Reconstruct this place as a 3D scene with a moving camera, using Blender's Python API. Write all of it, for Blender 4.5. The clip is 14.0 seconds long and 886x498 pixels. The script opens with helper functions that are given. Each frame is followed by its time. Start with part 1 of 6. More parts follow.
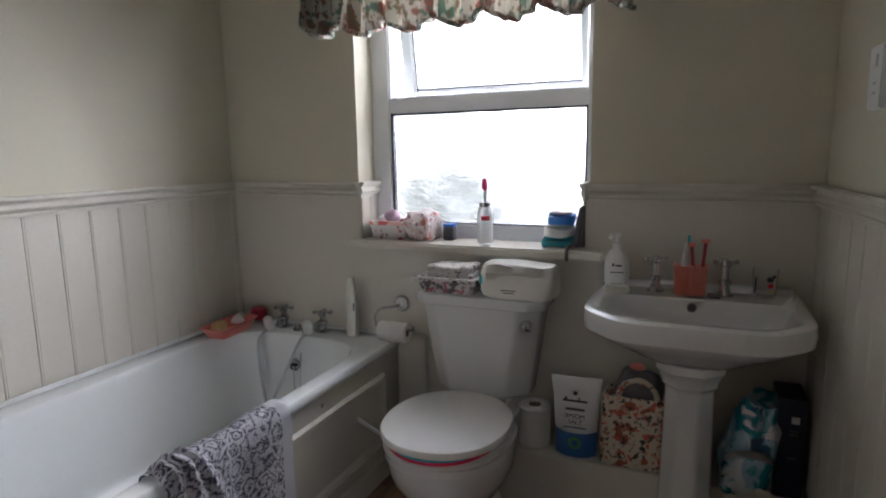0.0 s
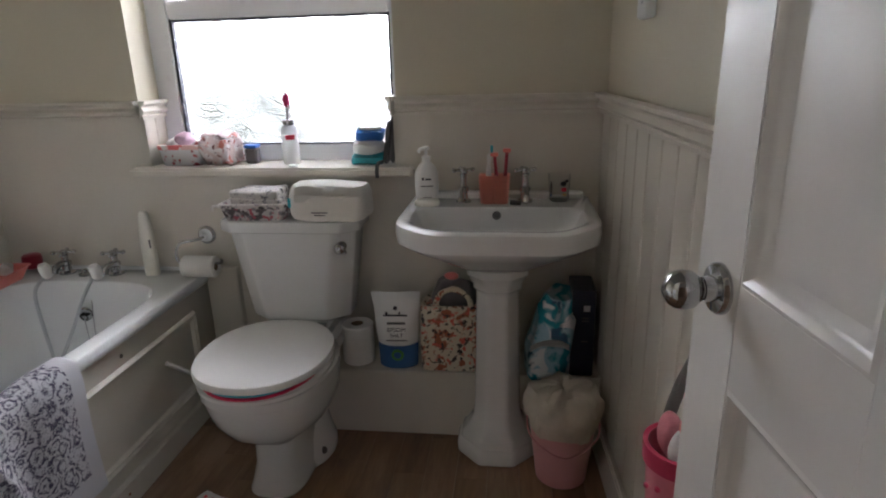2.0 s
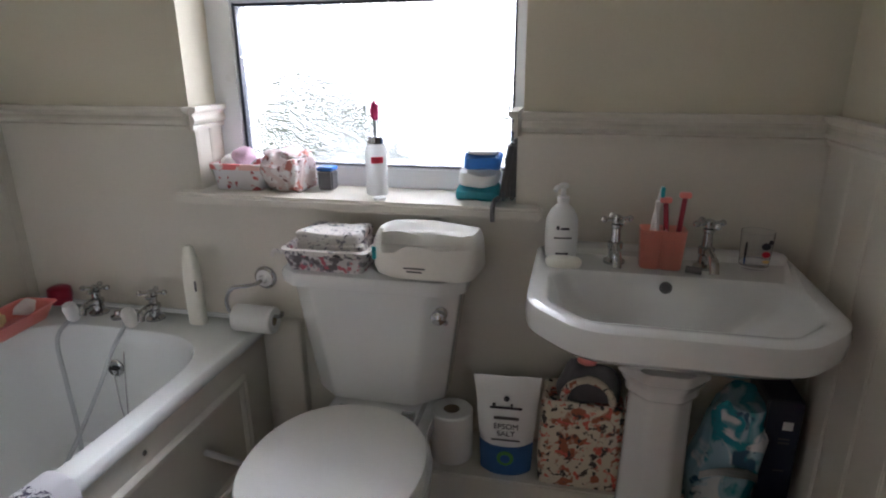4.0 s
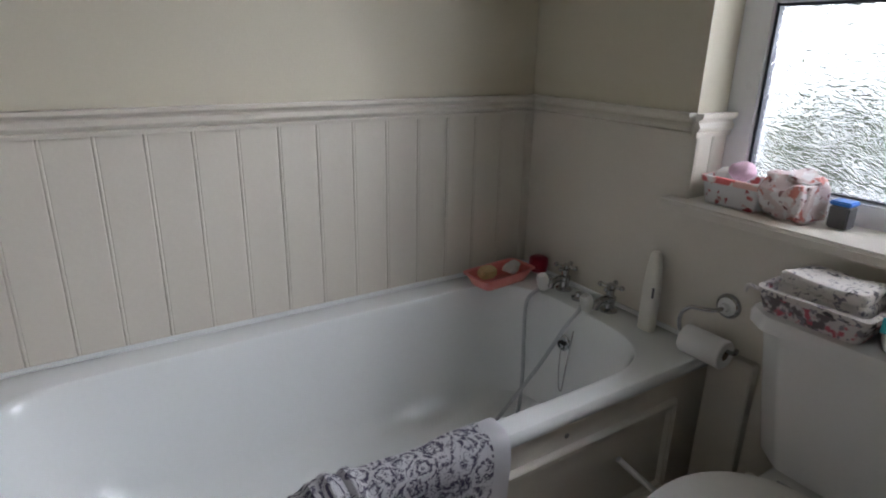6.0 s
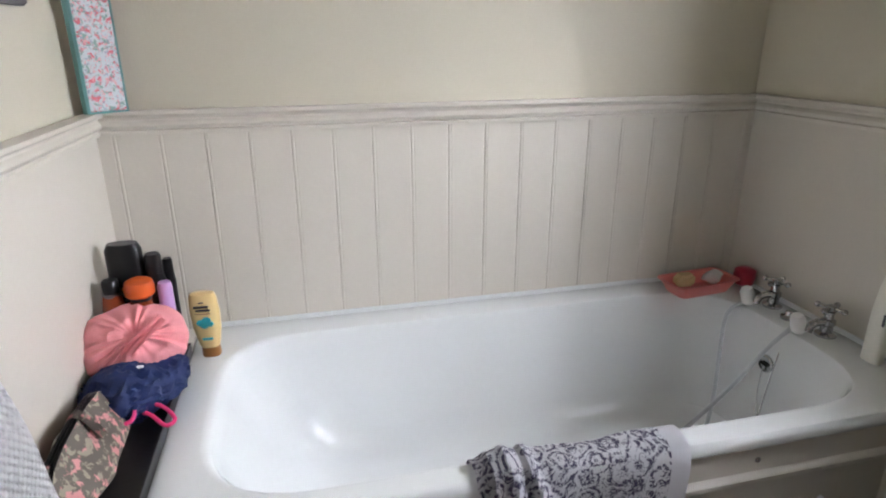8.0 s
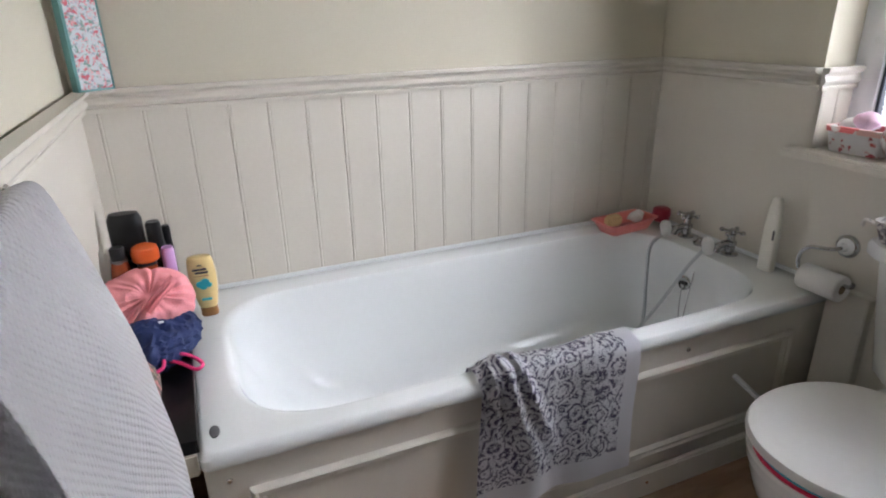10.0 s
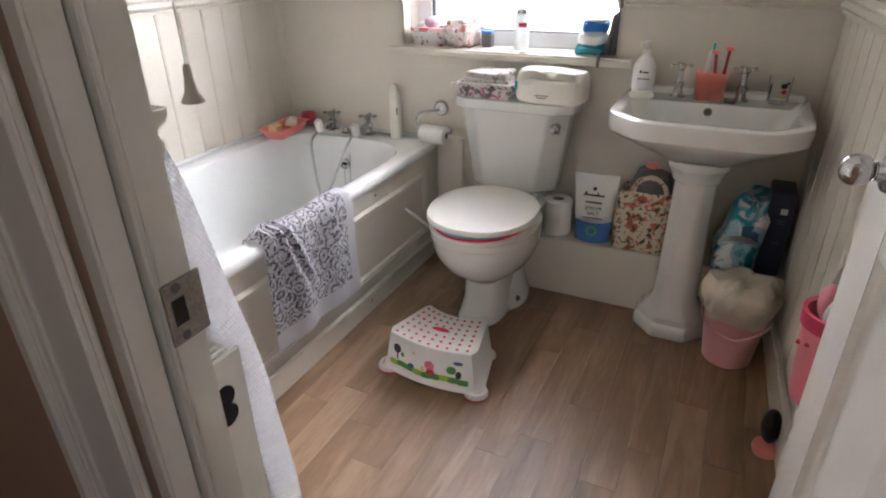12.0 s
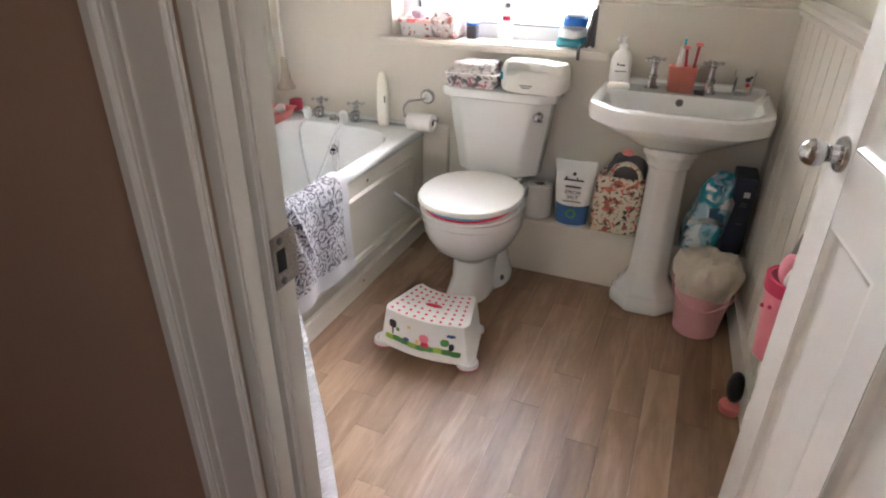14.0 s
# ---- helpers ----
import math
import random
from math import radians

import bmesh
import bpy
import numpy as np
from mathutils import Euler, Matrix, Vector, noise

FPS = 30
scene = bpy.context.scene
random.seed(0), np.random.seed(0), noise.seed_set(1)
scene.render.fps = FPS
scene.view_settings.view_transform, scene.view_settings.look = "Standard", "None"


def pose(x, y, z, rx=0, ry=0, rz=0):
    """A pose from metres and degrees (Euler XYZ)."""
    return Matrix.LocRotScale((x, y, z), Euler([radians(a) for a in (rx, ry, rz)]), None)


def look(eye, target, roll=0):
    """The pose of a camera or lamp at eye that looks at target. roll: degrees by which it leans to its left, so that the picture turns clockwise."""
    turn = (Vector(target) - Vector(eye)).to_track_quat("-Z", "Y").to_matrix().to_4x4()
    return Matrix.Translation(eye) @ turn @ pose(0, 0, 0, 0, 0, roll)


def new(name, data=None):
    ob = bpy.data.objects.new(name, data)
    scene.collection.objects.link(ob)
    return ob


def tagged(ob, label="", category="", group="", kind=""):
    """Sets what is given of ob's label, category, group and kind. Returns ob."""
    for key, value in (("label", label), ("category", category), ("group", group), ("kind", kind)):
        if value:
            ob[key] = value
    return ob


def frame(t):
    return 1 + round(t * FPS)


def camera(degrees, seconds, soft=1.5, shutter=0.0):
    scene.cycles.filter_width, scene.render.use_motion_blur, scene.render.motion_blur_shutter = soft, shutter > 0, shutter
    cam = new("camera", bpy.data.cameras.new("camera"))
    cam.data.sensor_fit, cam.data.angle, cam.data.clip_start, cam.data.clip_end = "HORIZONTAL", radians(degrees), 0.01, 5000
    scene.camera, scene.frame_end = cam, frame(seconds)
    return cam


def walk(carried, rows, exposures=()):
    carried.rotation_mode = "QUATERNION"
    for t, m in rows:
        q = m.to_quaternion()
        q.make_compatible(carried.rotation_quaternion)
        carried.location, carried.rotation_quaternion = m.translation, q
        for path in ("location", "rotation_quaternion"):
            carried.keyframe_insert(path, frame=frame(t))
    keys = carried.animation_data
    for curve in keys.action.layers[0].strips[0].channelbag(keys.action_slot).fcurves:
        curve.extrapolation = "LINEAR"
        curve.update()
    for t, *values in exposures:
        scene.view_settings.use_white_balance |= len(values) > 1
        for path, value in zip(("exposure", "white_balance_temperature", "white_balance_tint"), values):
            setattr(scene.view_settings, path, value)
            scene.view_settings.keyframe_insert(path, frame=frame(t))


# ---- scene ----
cam = camera(73.5, 14.0, soft=2.0)
METRES, EYE, TILT, LEAN, TURN = 2.3, 1.45, -10.0, -1.0, 0.0
PATH = [
    (0, (1.839, -1.985, 1.222), (1.048, -0.180, 0.902), -0.95),
    (0.2, (1.852, -1.958, 1.230), (1.191, -0.109, 0.853), -1.2),
    (0.5, (1.872, -1.948, 1.212), (1.359, -0.062, 0.784), -1.4),
    (1, (1.878, -1.940, 1.208), (1.513, -0.042, 0.690), -1.5),
    (1.5, (1.873, -1.936, 1.207), (1.593, -0.039, 0.637), -1.5),
    (2, (1.875, -1.924, 1.213), (1.643, -0.03, 0.614), -1.5),
    (4.5, (1.568, -1.334, 1.232), (0.973, 0.472, 0.612), 0.8),
    (5, (1.542, -1.318, 1.232), (0.511, 0.28, 0.613), 1.0),
    (5.5, (1.533, -1.346, 1.256), (0.192, -0.012, 0.606), 2.0),
    (6, (1.559, -1.374, 1.264), (-0.026, -0.342, 0.615), 1.2),
    (6.5, (1.603, -1.388, 1.285), (-0.146, -0.682, 0.623), 0.2),
    (7, (1.6, -1.382, 1.281), (-0.213, -0.859, 0.617), -0.1),
    (7.5, (1.607, -1.385, 1.275), (-0.229, -0.943, 0.616), -0.2),
    (9.8, (1.74, -1.591, 1.259), (-0.027, -0.997, 0.534), -1.1),
    (10, (1.772, -1.627, 1.265), (0.052, -0.911, 0.538), -1.3),
    (10.2, (1.804, -1.67, 1.269), (0.145, -0.832, 0.533), -1.3),
    (10.4, (1.834, -1.724, 1.268), (0.25, -0.756, 0.524), -1.5),
    (10.5, (1.841, -1.748, 1.267), (0.297, -0.718, 0.523), -1.6),
    (11, (1.866, -1.888, 1.25), (0.584, -0.561, 0.477), -0.7),
    (11.5, (1.866, -2.086, 1.237), (0.863, -0.571, 0.4), -0.7),
    (11.6, (1.871, -2.123, 1.236), (0.915, -0.585, 0.386), -0.8),
    (12, (1.895, -2.241, 1.246), (1.103, -0.637, 0.342), -1.0),
    (12.5, (1.9, -2.315, 1.253), (1.255, -0.67, 0.317), -0.6),
    (13, (1.905, -2.329, 1.252), (1.308, -0.672, 0.305), -0.4),
    (13.3, (1.896, -2.334, 1.256), (1.312, -0.671, 0.309), -0.3),
    (13.5, (1.892, -2.34, 1.257), (1.308, -0.678, 0.31), -0.0),
    (14, (1.865, -2.387, 1.273), (1.186, -0.754, 0.34), 0.5),
]
walk(cam, [(t, look(eye, target, roll)) for t, eye, target, roll in PATH],
     exposures=[(0, -0.42, 6200, 12), (0.5, -0.42, 6200, 12), (1, -0.3, 6200, 12), (1.5, -0.18, 6300, 13), (2, -0.05, 6350, 13), (4.5, 0.1, 6150, 12), (5, -0.4, 6150, 11), (5.5, -0.55, 6200, 11), (6, -0.66, 6250, 11), (6.5, -0.3, 6350, 12), (7, -0.15, 6300, 12), (7.5, 0.1, 6300, 12), (10, 0.08, 6300, 12), (11, 0.12, 6350, 12), (12.0, 1.0, 6500, 13), (12.5, 1.4, 6550, 13), (14, 1.5, 6550, 13)])

# ---- light ----
W = 2.15          # room width
S = -1.88         # inner face of the south wall
CEIL = 2.35
world = bpy.data.worlds.new("world")
scene.world = world
world.use_nodes = True
wn = world.node_tree
sky = wn.nodes.new("ShaderNodeTexSky")
sky.sky_type, sky.sun_disc = "NISHITA", False
sky.sun_elevation, sky.sun_rotation = radians(40), radians(200)
wn.links.new(sky.outputs[0], wn.nodes["Background"].inputs[0])
wn.nodes["Background"].inputs[1].default_value = 0.12
sun = new("sun", bpy.data.lights.new("sun", "SUN"))
sun.data.energy, sun.data.angle, sun.data.color = 0.6, radians(15), (1, 0.97, 0.93)
sun.matrix_world = look((0, -4, 5), (0, 0, 0))
skylight = new("window_daylight", bpy.data.lights.new("window_daylight", "AREA"))
skylight.data.shape, skylight.data.size, skylight.data.size_y = "RECTANGLE", 2.0, 2.2
skylight.data.energy, skylight.data.color = 235, (0.925, 0.942, 1.0)
skylight.data.spread = radians(128)
skylight.matrix_world = look((1.60, 0.85, 1.50), (0.98, -0.6, 1.20))
# added lamp standing in for the hall's unseen light source; its place is made up
landing = new("added_hall_light", bpy.data.lights.new("added_hall_light", "AREA"))
landing.data.shape, landing.data.size, landing.data.size_y = "RECTANGLE", 0.7, 1.0
landing.data.energy, landing.data.color = 1.15, (1.0, 0.97, 0.93)
landing.matrix_world = look((W + 0.30, S - 1.05, 1.62), (1.2, S - 0.3, 1.35))

# ---- materials ----
def mat(name, base, rough=0.5, metal=0.0, var=0.06, scale=8.0, fine=90.0, bump=0.05, coat=0.0, sub=0.0, spec=0.5, rnd=0.0, stretch=(1, 1, 1)):
    """A surface with colour variation at two scales and fine relief."""
    m = bpy.data.materials.new(name)
    m.use_nodes = True
    nt = m.node_tree
    b = nt.nodes["Principled BSDF"]
    tc = nt.nodes.new("ShaderNodeTexCoord")
    mp = nt.nodes.new("ShaderNodeMapping")
    mp.inputs["Scale"].default_value = stretch
    nt.links.new(tc.outputs["Object"], mp.inputs[0])
    n1, n2 = nt.nodes.new("ShaderNodeTexNoise"), nt.nodes.new("ShaderNodeTexNoise")
    n1.inputs["Scale"].default_value, n2.inputs["Scale"].default_value = scale, fine
    n1.inputs["Detail"].default_value, n2.inputs["Detail"].default_value = 4, 3
    for n in (n1, n2):
        nt.links.new(mp.outputs[0], n.inputs["Vector"])
    add = nt.nodes.new("ShaderNodeMath")
    add.operation = "ADD"
    nt.links.new(n1.outputs[0], add.inputs[0])
    nt.links.new(n2.outputs[0], add.inputs[1])
    val = add.outputs[0]
    if rnd:
        oi = nt.nodes.new("ShaderNodeObjectInfo")
        ma = nt.nodes.new("ShaderNodeMath")
        ma.operation = "MULTIPLY_ADD"
        ma.inputs[1].default_value = rnd
        nt.links.new(oi.outputs["Random"], ma.inputs[0])
        nt.links.new(val, ma.inputs[2])
        val = ma.outputs[0]
    mr = nt.nodes.new("ShaderNodeMapRange")
    mr.inputs[1].default_value, mr.inputs[2].default_value = 0.5, 1.5 + rnd
    mr.inputs[3].default_value, mr.inputs[4].default_value = 1 - var, 1 + var
    nt.links.new(val, mr.inputs[0])
    mix = nt.nodes.new("ShaderNodeVectorMath")
    mix.operation = "SCALE"
    mix.inputs[0].default_value = base
    nt.links.new(mr.outputs[0], mix.inputs["Scale"])
    nt.links.new(mix.outputs[0], b.inputs["Base Color"])
    rr = nt.nodes.new("ShaderNodeMapRange")
    rr.inputs[3].default_value, rr.inputs[4].default_value = max(0.02, rough - 0.06), rough + 0.06
    nt.links.new(n1.outputs[0], rr.inputs[0])
    nt.links.new(rr.outputs[0], b.inputs["Roughness"])
    b.inputs["Metallic"].default_value = metal
    b.inputs["Coat Weight"].default_value = coat
    b.inputs["Coat Roughness"].default_value = 0.05
    b.inputs["Specular IOR Level"].default_value = spec
    if bump:
        bp = nt.nodes.new("ShaderNodeBump")
        bp.inputs["Strength"].default_value, bp.inputs["Distance"].default_value = bump, 0.004
        nt.links.new(n2.outputs[0], bp.inputs["Height"])
        nt.links.new(bp.outputs[0], b.inputs["Normal"])
    m["mix"] = 0
    return m


def spots(name, ground, colours, scale, cut=0.35, rough=0.7, uv=False, blur=0.03, bump=0.08, warp=0.0):
    """Printed cloth or paper: blobs of several colours on a ground."""
    m = bpy.data.materials.new(name)
    m.use_nodes = True
    nt = m.node_tree
    b = nt.nodes["Principled BSDF"]
    tc = nt.nodes.new("ShaderNodeTexCoord")
    src = tc.outputs["UV" if uv else "Object"]
    col = None
    for i, (c, k, thr) in enumerate(colours):
        mp = nt.nodes.new("ShaderNodeMapping")
        mp.inputs["Location"].default_value = (3.7 * i, 1.3 * i, 2.1 * i)
        nt.links.new(src, mp.inputs[0])
        vec = mp.outputs[0]
        v = nt.nodes.new("ShaderNodeTexNoise")
        v.inputs["Scale"].default_value, v.inputs["Detail"].default_value = scale * k, 2.5
        v.inputs["Distortion"].default_value = warp
        nt.links.new(vec, v.inputs["Vector"])
        mr = nt.nodes.new("ShaderNodeMapRange")
        mr.inputs[1].default_value, mr.inputs[2].default_value = thr - blur, thr + blur
        nt.links.new(v.outputs[0], mr.inputs[0])
        mx = nt.nodes.new("ShaderNodeMix")
        mx.data_type = "RGBA"
        nt.links.new(mr.outputs[0], mx.inputs["Factor"])
        if col is None:
            mx.inputs["A"].default_value = (*ground, 1)
        else:
            nt.links.new(col, mx.inputs["A"])
        mx.inputs["B"].default_value = (*c, 1)
        col = mx.outputs["Result"]
    nt.links.new(col, b.inputs["Base Color"])
    b.inputs["Roughness"].default_value = rough
    if bump:
        n2 = nt.nodes.new("ShaderNodeTexNoise")
        n2.inputs["Scale"].default_value = 400
        nt.links.new(src, n2.inputs["Vector"])
        bp = nt.nodes.new("ShaderNodeBump")
        bp.inputs["Strength"].default_value, bp.inputs["Distance"].default_value = bump, 0.003
        nt.links.new(n2.outputs[0], bp.inputs["Height"])
        nt.links.new(bp.outputs[0], b.inputs["Normal"])
    return m


M_wall = mat("cream_wall_paint", (0.63, 0.585, 0.47), 0.75, var=0.03, scale=2.5, fine=160, bump=0.12)
M_ceil = mat("white_ceiling_paint", (0.60, 0.59, 0.57), 0.8, var=0.03, scale=3, fine=140, bump=0.1)
M_panel = mat("off_white_panel_paint", (0.66, 0.615, 0.54), 0.38, var=0.035, scale=3.5, fine=120, bump=0.06, rnd=0.25)
M_trim = mat("off_white_satin_trim_paint", (0.68, 0.635, 0.56), 0.35, var=0.03, scale=6, fine=150, bump=0.05)
M_door = mat("white_gloss_door_paint", (0.83, 0.81, 0.78), 0.22, var=0.02, scale=5, fine=60, bump=0.05, coat=0.3, stretch=(1, 1, 0.25))
M_pvc = mat("white_window_plastic", (0.8, 0.82, 0.84), 0.3, var=0.02, bump=0.02)
M_seal = mat("black_rubber_seal", (0.02, 0.025, 0.04), 0.6)
M_cer = mat("white_glazed_ceramic", (0.76, 0.76, 0.75), 0.08, var=0.015, scale=3, bump=0.01, coat=0.6)
M_bath = mat("white_enamel", (0.8, 0.82, 0.82), 0.12, var=0.015, scale=3, bump=0.012, coat=0.5)
M_seat = mat("white_painted_seat", (0.76, 0.75, 0.73), 0.4, var=0.02, bump=0.02)
M_chrome = mat("chrome", (0.5, 0.5, 0.51), 0.1, metal=1.0, var=0.03, bump=0.01)
M_hose = mat("grey_plastic_hose", (0.5, 0.53, 0.55), 0.35, var=0.04)
M_white = mat("white_plastic", (0.8, 0.8, 0.79), 0.35, var=0.02, bump=0.02)
M_film = mat("warm_white_plastic_film", (0.80, 0.77, 0.71), 0.45, var=0.04, scale=20, fine=70, bump=0.15)
M_white_tissue = mat("white_tissue_paper", (0.8, 0.79, 0.77), 0.9, var=0.04, fine=220, bump=0.3)
M_card = mat("brown_cardboard", (0.25, 0.19, 0.13), 0.85)
M_rad = mat("cream_radiator_enamel", (0.76, 0.74, 0.68), 0.3, var=0.03)
M_black = mat("black_plastic", (0.008, 0.008, 0.009), 0.3, var=0.1, spec=0.3)
# near-black colour that puts the shade of holes and slots into the surface
M_dark = mat("painted_cavity_shade", (0.015, 0.014, 0.013), 0.9)
M_hall = mat("brown_hall_paint", (0.362, 0.231, 0.156), 0.8, var=0.05, scale=2, fine=120, bump=0.1)
M_coral = mat("coral_plastic", (0.82, 0.25, 0.22), 0.32, var=0.04)
M_crimson = mat("crimson_plastic", (0.62, 0.05, 0.12), 0.4)
M_toybucket = mat("candy_pink_plastic", (0.80, 0.24, 0.30), 0.4, var=0.05)
M_red = mat("dark_red_plastic", (0.32, 0.02, 0.04), 0.3)
M_yellow = mat("yellow_sponge", (0.78, 0.60, 0.32), 0.9, bump=0.4)
M_blue = mat("bright_blue_plastic", (0.02, 0.16, 0.55), 0.35)
M_teal = mat("teal_plastic_wrap", (0.02, 0.26, 0.34), 0.3, var=0.1)
M_navy = mat("navy_board", (0.012, 0.018, 0.045), 0.4, var=0.1)
M_grey = mat("grey_plastic", (0.1, 0.095, 0.1), 0.4)
M_pinkbin = mat("pale_pink_plastic", (0.72, 0.35, 0.37), 0.38, var=0.04)
M_pinkseat = mat("hot_pink_rubber", (0.7, 0.03, 0.1), 0.45)
M_tealseat = mat("teal_rubber", (0.05, 0.4, 0.5), 0.45)
M_bag = mat("cream_bin_liner", (0.62, 0.55, 0.46), 0.55, var=0.08, scale=14, fine=60, bump=0.3)
M_towel = mat("white_waffle_towel", (0.86, 0.85, 0.86), 0.95, var=0.04, scale=10, fine=260, bump=0.6)
def waffle(m, pitch, depth):
    """Woven cells in the relief of a towel."""
    nt = m.node_tree
    tc = nt.nodes.new("ShaderNodeTexCoord")
    sep = nt.nodes.new("ShaderNodeSeparateXYZ")
    nt.links.new(tc.outputs["Object"], sep.inputs[0])
    waves = []
    for axis in ("X", "Z"):
        mu, sn = nt.nodes.new("ShaderNodeMath"), nt.nodes.new("ShaderNodeMath")
        mu.operation, sn.operation = "MULTIPLY", "SINE"
        mu.inputs[1].default_value = 2 * math.pi / pitch
        nt.links.new(sep.outputs[axis], mu.inputs[0])
        nt.links.new(mu.outputs[0], sn.inputs[0])
        waves.append(sn)
    cell = nt.nodes.new("ShaderNodeMath")
    cell.operation = "MULTIPLY"
    nt.links.new(waves[0].outputs[0], cell.inputs[0])
    nt.links.new(waves[1].outputs[0], cell.inputs[1])
    bp = nt.nodes.new("ShaderNodeBump")
    bp.inputs["Strength"].default_value, bp.inputs["Distance"].default_value = 0.8, depth
    nt.links.new(cell.outputs[0], bp.inputs["Height"])
    b = nt.nodes["Principled BSDF"]
    nt.links.new(b.inputs["Normal"].links[0].from_socket, bp.inputs["Normal"])
    nt.links.new(bp.outputs[0], b.inputs["Normal"])


waffle(M_towel, 0.013, 0.0022)
M_wood_grey = mat("greyish_wood", (0.3, 0.26, 0.22), 0.6, var=0.15, stretch=(6, 6, 1))
M_cord = mat("white_cord", (0.7, 0.68, 0.62), 0.8)
M_pink_cloth = mat("pink_cotton", (0.8, 0.31, 0.33), 0.9, var=0.08, fine=250, bump=0.3)
M_navy_cloth = mat("navy_nylon", (0.004, 0.016, 0.085), 0.7, var=0.15, fine=250, bump=0.3)
M_hotpink = mat("hot_pink_strap", (0.85, 0.05, 0.22), 0.7)
M_orange = mat("orange_plastic", (0.6, 0.1, 0.02), 0.25)
M_lining = mat("rust_cotton", (0.30, 0.05, 0.03), 0.9, fine=250, bump=0.3)
M_wornsteel = mat("worn_painted_steel", (0.30, 0.26, 0.23), 0.5, metal=0.5, var=0.4, scale=60, fine=300, bump=0.2)
M_amber = mat("amber_bottle", (0.22, 0.05, 0.02), 0.18)
M_lilac = mat("lilac_plastic", (0.55, 0.33, 0.62), 0.35)
M_butter = mat("pale_yellow_bottle", (0.8, 0.6, 0.27), 0.3, var=0.05)
M_gold = mat("brown_bottle_cap", (0.32, 0.14, 0.04), 0.3)
M_ink = mat("dark_ink", (0.04, 0.035, 0.05), 0.6)
M_ink_red = mat("red_ink", (0.7, 0.03, 0.07), 0.5)
M_ink_blue = mat("blue_ink", (0.04, 0.13, 0.34), 0.5)
M_ink_green = mat("green_ink", (0.09, 0.3, 0.08), 0.6)
M_ink_lime = mat("lime_ink", (0.35, 0.55, 0.08), 0.6)
M_ink_pink = mat("pink_ink", (0.85, 0.25, 0.32), 0.6)
M_ink_teal = mat("teal_ink", (0.03, 0.42, 0.5), 0.5)
M_bristle = mat("brush_bristle", (0.6, 0.65, 0.6), 0.8)
M_glitter = mat("soft_pink_plush", (0.8, 0.3, 0.35), 0.95, bump=0.5)
M_plush = mat("white_plush", (0.78, 0.76, 0.74), 0.95, bump=0.6)
M_mauve = mat("mauve_fabric", (0.62, 0.42, 0.52), 0.9, var=0.15, scale=40, bump=0.4)
M_glow = mat("translucent_white_plastic", (0.86, 0.86, 0.86), 0.45, var=0.02)
M_glow.node_tree.nodes["Principled BSDF"].inputs["Transmission Weight"].default_value = 0.55
M_soap = mat("cream_soap", (0.8, 0.78, 0.7), 0.45)
M_tealedge = mat("turquoise_binding", (0.16, 0.36, 0.36), 0.6)
M_leaf = mat("dark_hedge_leaf", (0.07, 0.10, 0.05), 0.6, var=0.3)
M_soil = mat("garden_ground", (0.11, 0.13, 0.06), 0.95, var=0.3, scale=3)


def clear(name, tint, rough, bump=0.0, scale=60, ior=1.45, stretch=(1, 1, 1)):
    m = bpy.data.materials.new(name)
    m.use_nodes = True
    nt = m.node_tree
    b = nt.nodes["Principled BSDF"]
    b.inputs["Base Color"].default_value = (*tint, 1)
    b.inputs["Roughness"].default_value = rough
    b.inputs["Transmission Weight"].default_value = 1.0
    b.inputs["IOR"].default_value = ior
    if bump:
        tc, mp = nt.nodes.new("ShaderNodeTexCoord"), nt.nodes.new("ShaderNodeMapping")
        mp.inputs["Scale"].default_value = stretch
        n = nt.nodes.new("ShaderNodeTexNoise")
        n.inputs["Scale"].default_value, n.inputs["Detail"].default_value, n.inputs["Distortion"].default_value = scale, 2, 1.2
        nt.links.new(tc.outputs["Object"], mp.inputs[0])
        nt.links.new(mp.outputs[0], n.inputs["Vector"])
        bp = nt.nodes.new("ShaderNodeBump")
        bp.inputs["Strength"].default_value, bp.inputs["Distance"].default_value = bump, 0.01
        nt.links.new(n.outputs[0], bp.inputs["Height"])
        nt.links.new(bp.outputs[0], b.inputs["Normal"])
    return m


M_frost = clear("rippled_obscure_glass", (0.97, 0.98, 1.0), 0.26, 0.75, 58, stretch=(0.6, 1, 1.5))
M_clear = clear("clear_glass", (0.98, 0.99, 1.0), 0.02)
M_coral_clear = mat("translucent_coral_plastic", (0.95, 0.33, 0.24), 0.3)
M_coral_clear.node_tree.nodes["Principled BSDF"].inputs["Transmission Weight"].default_value = 0.7


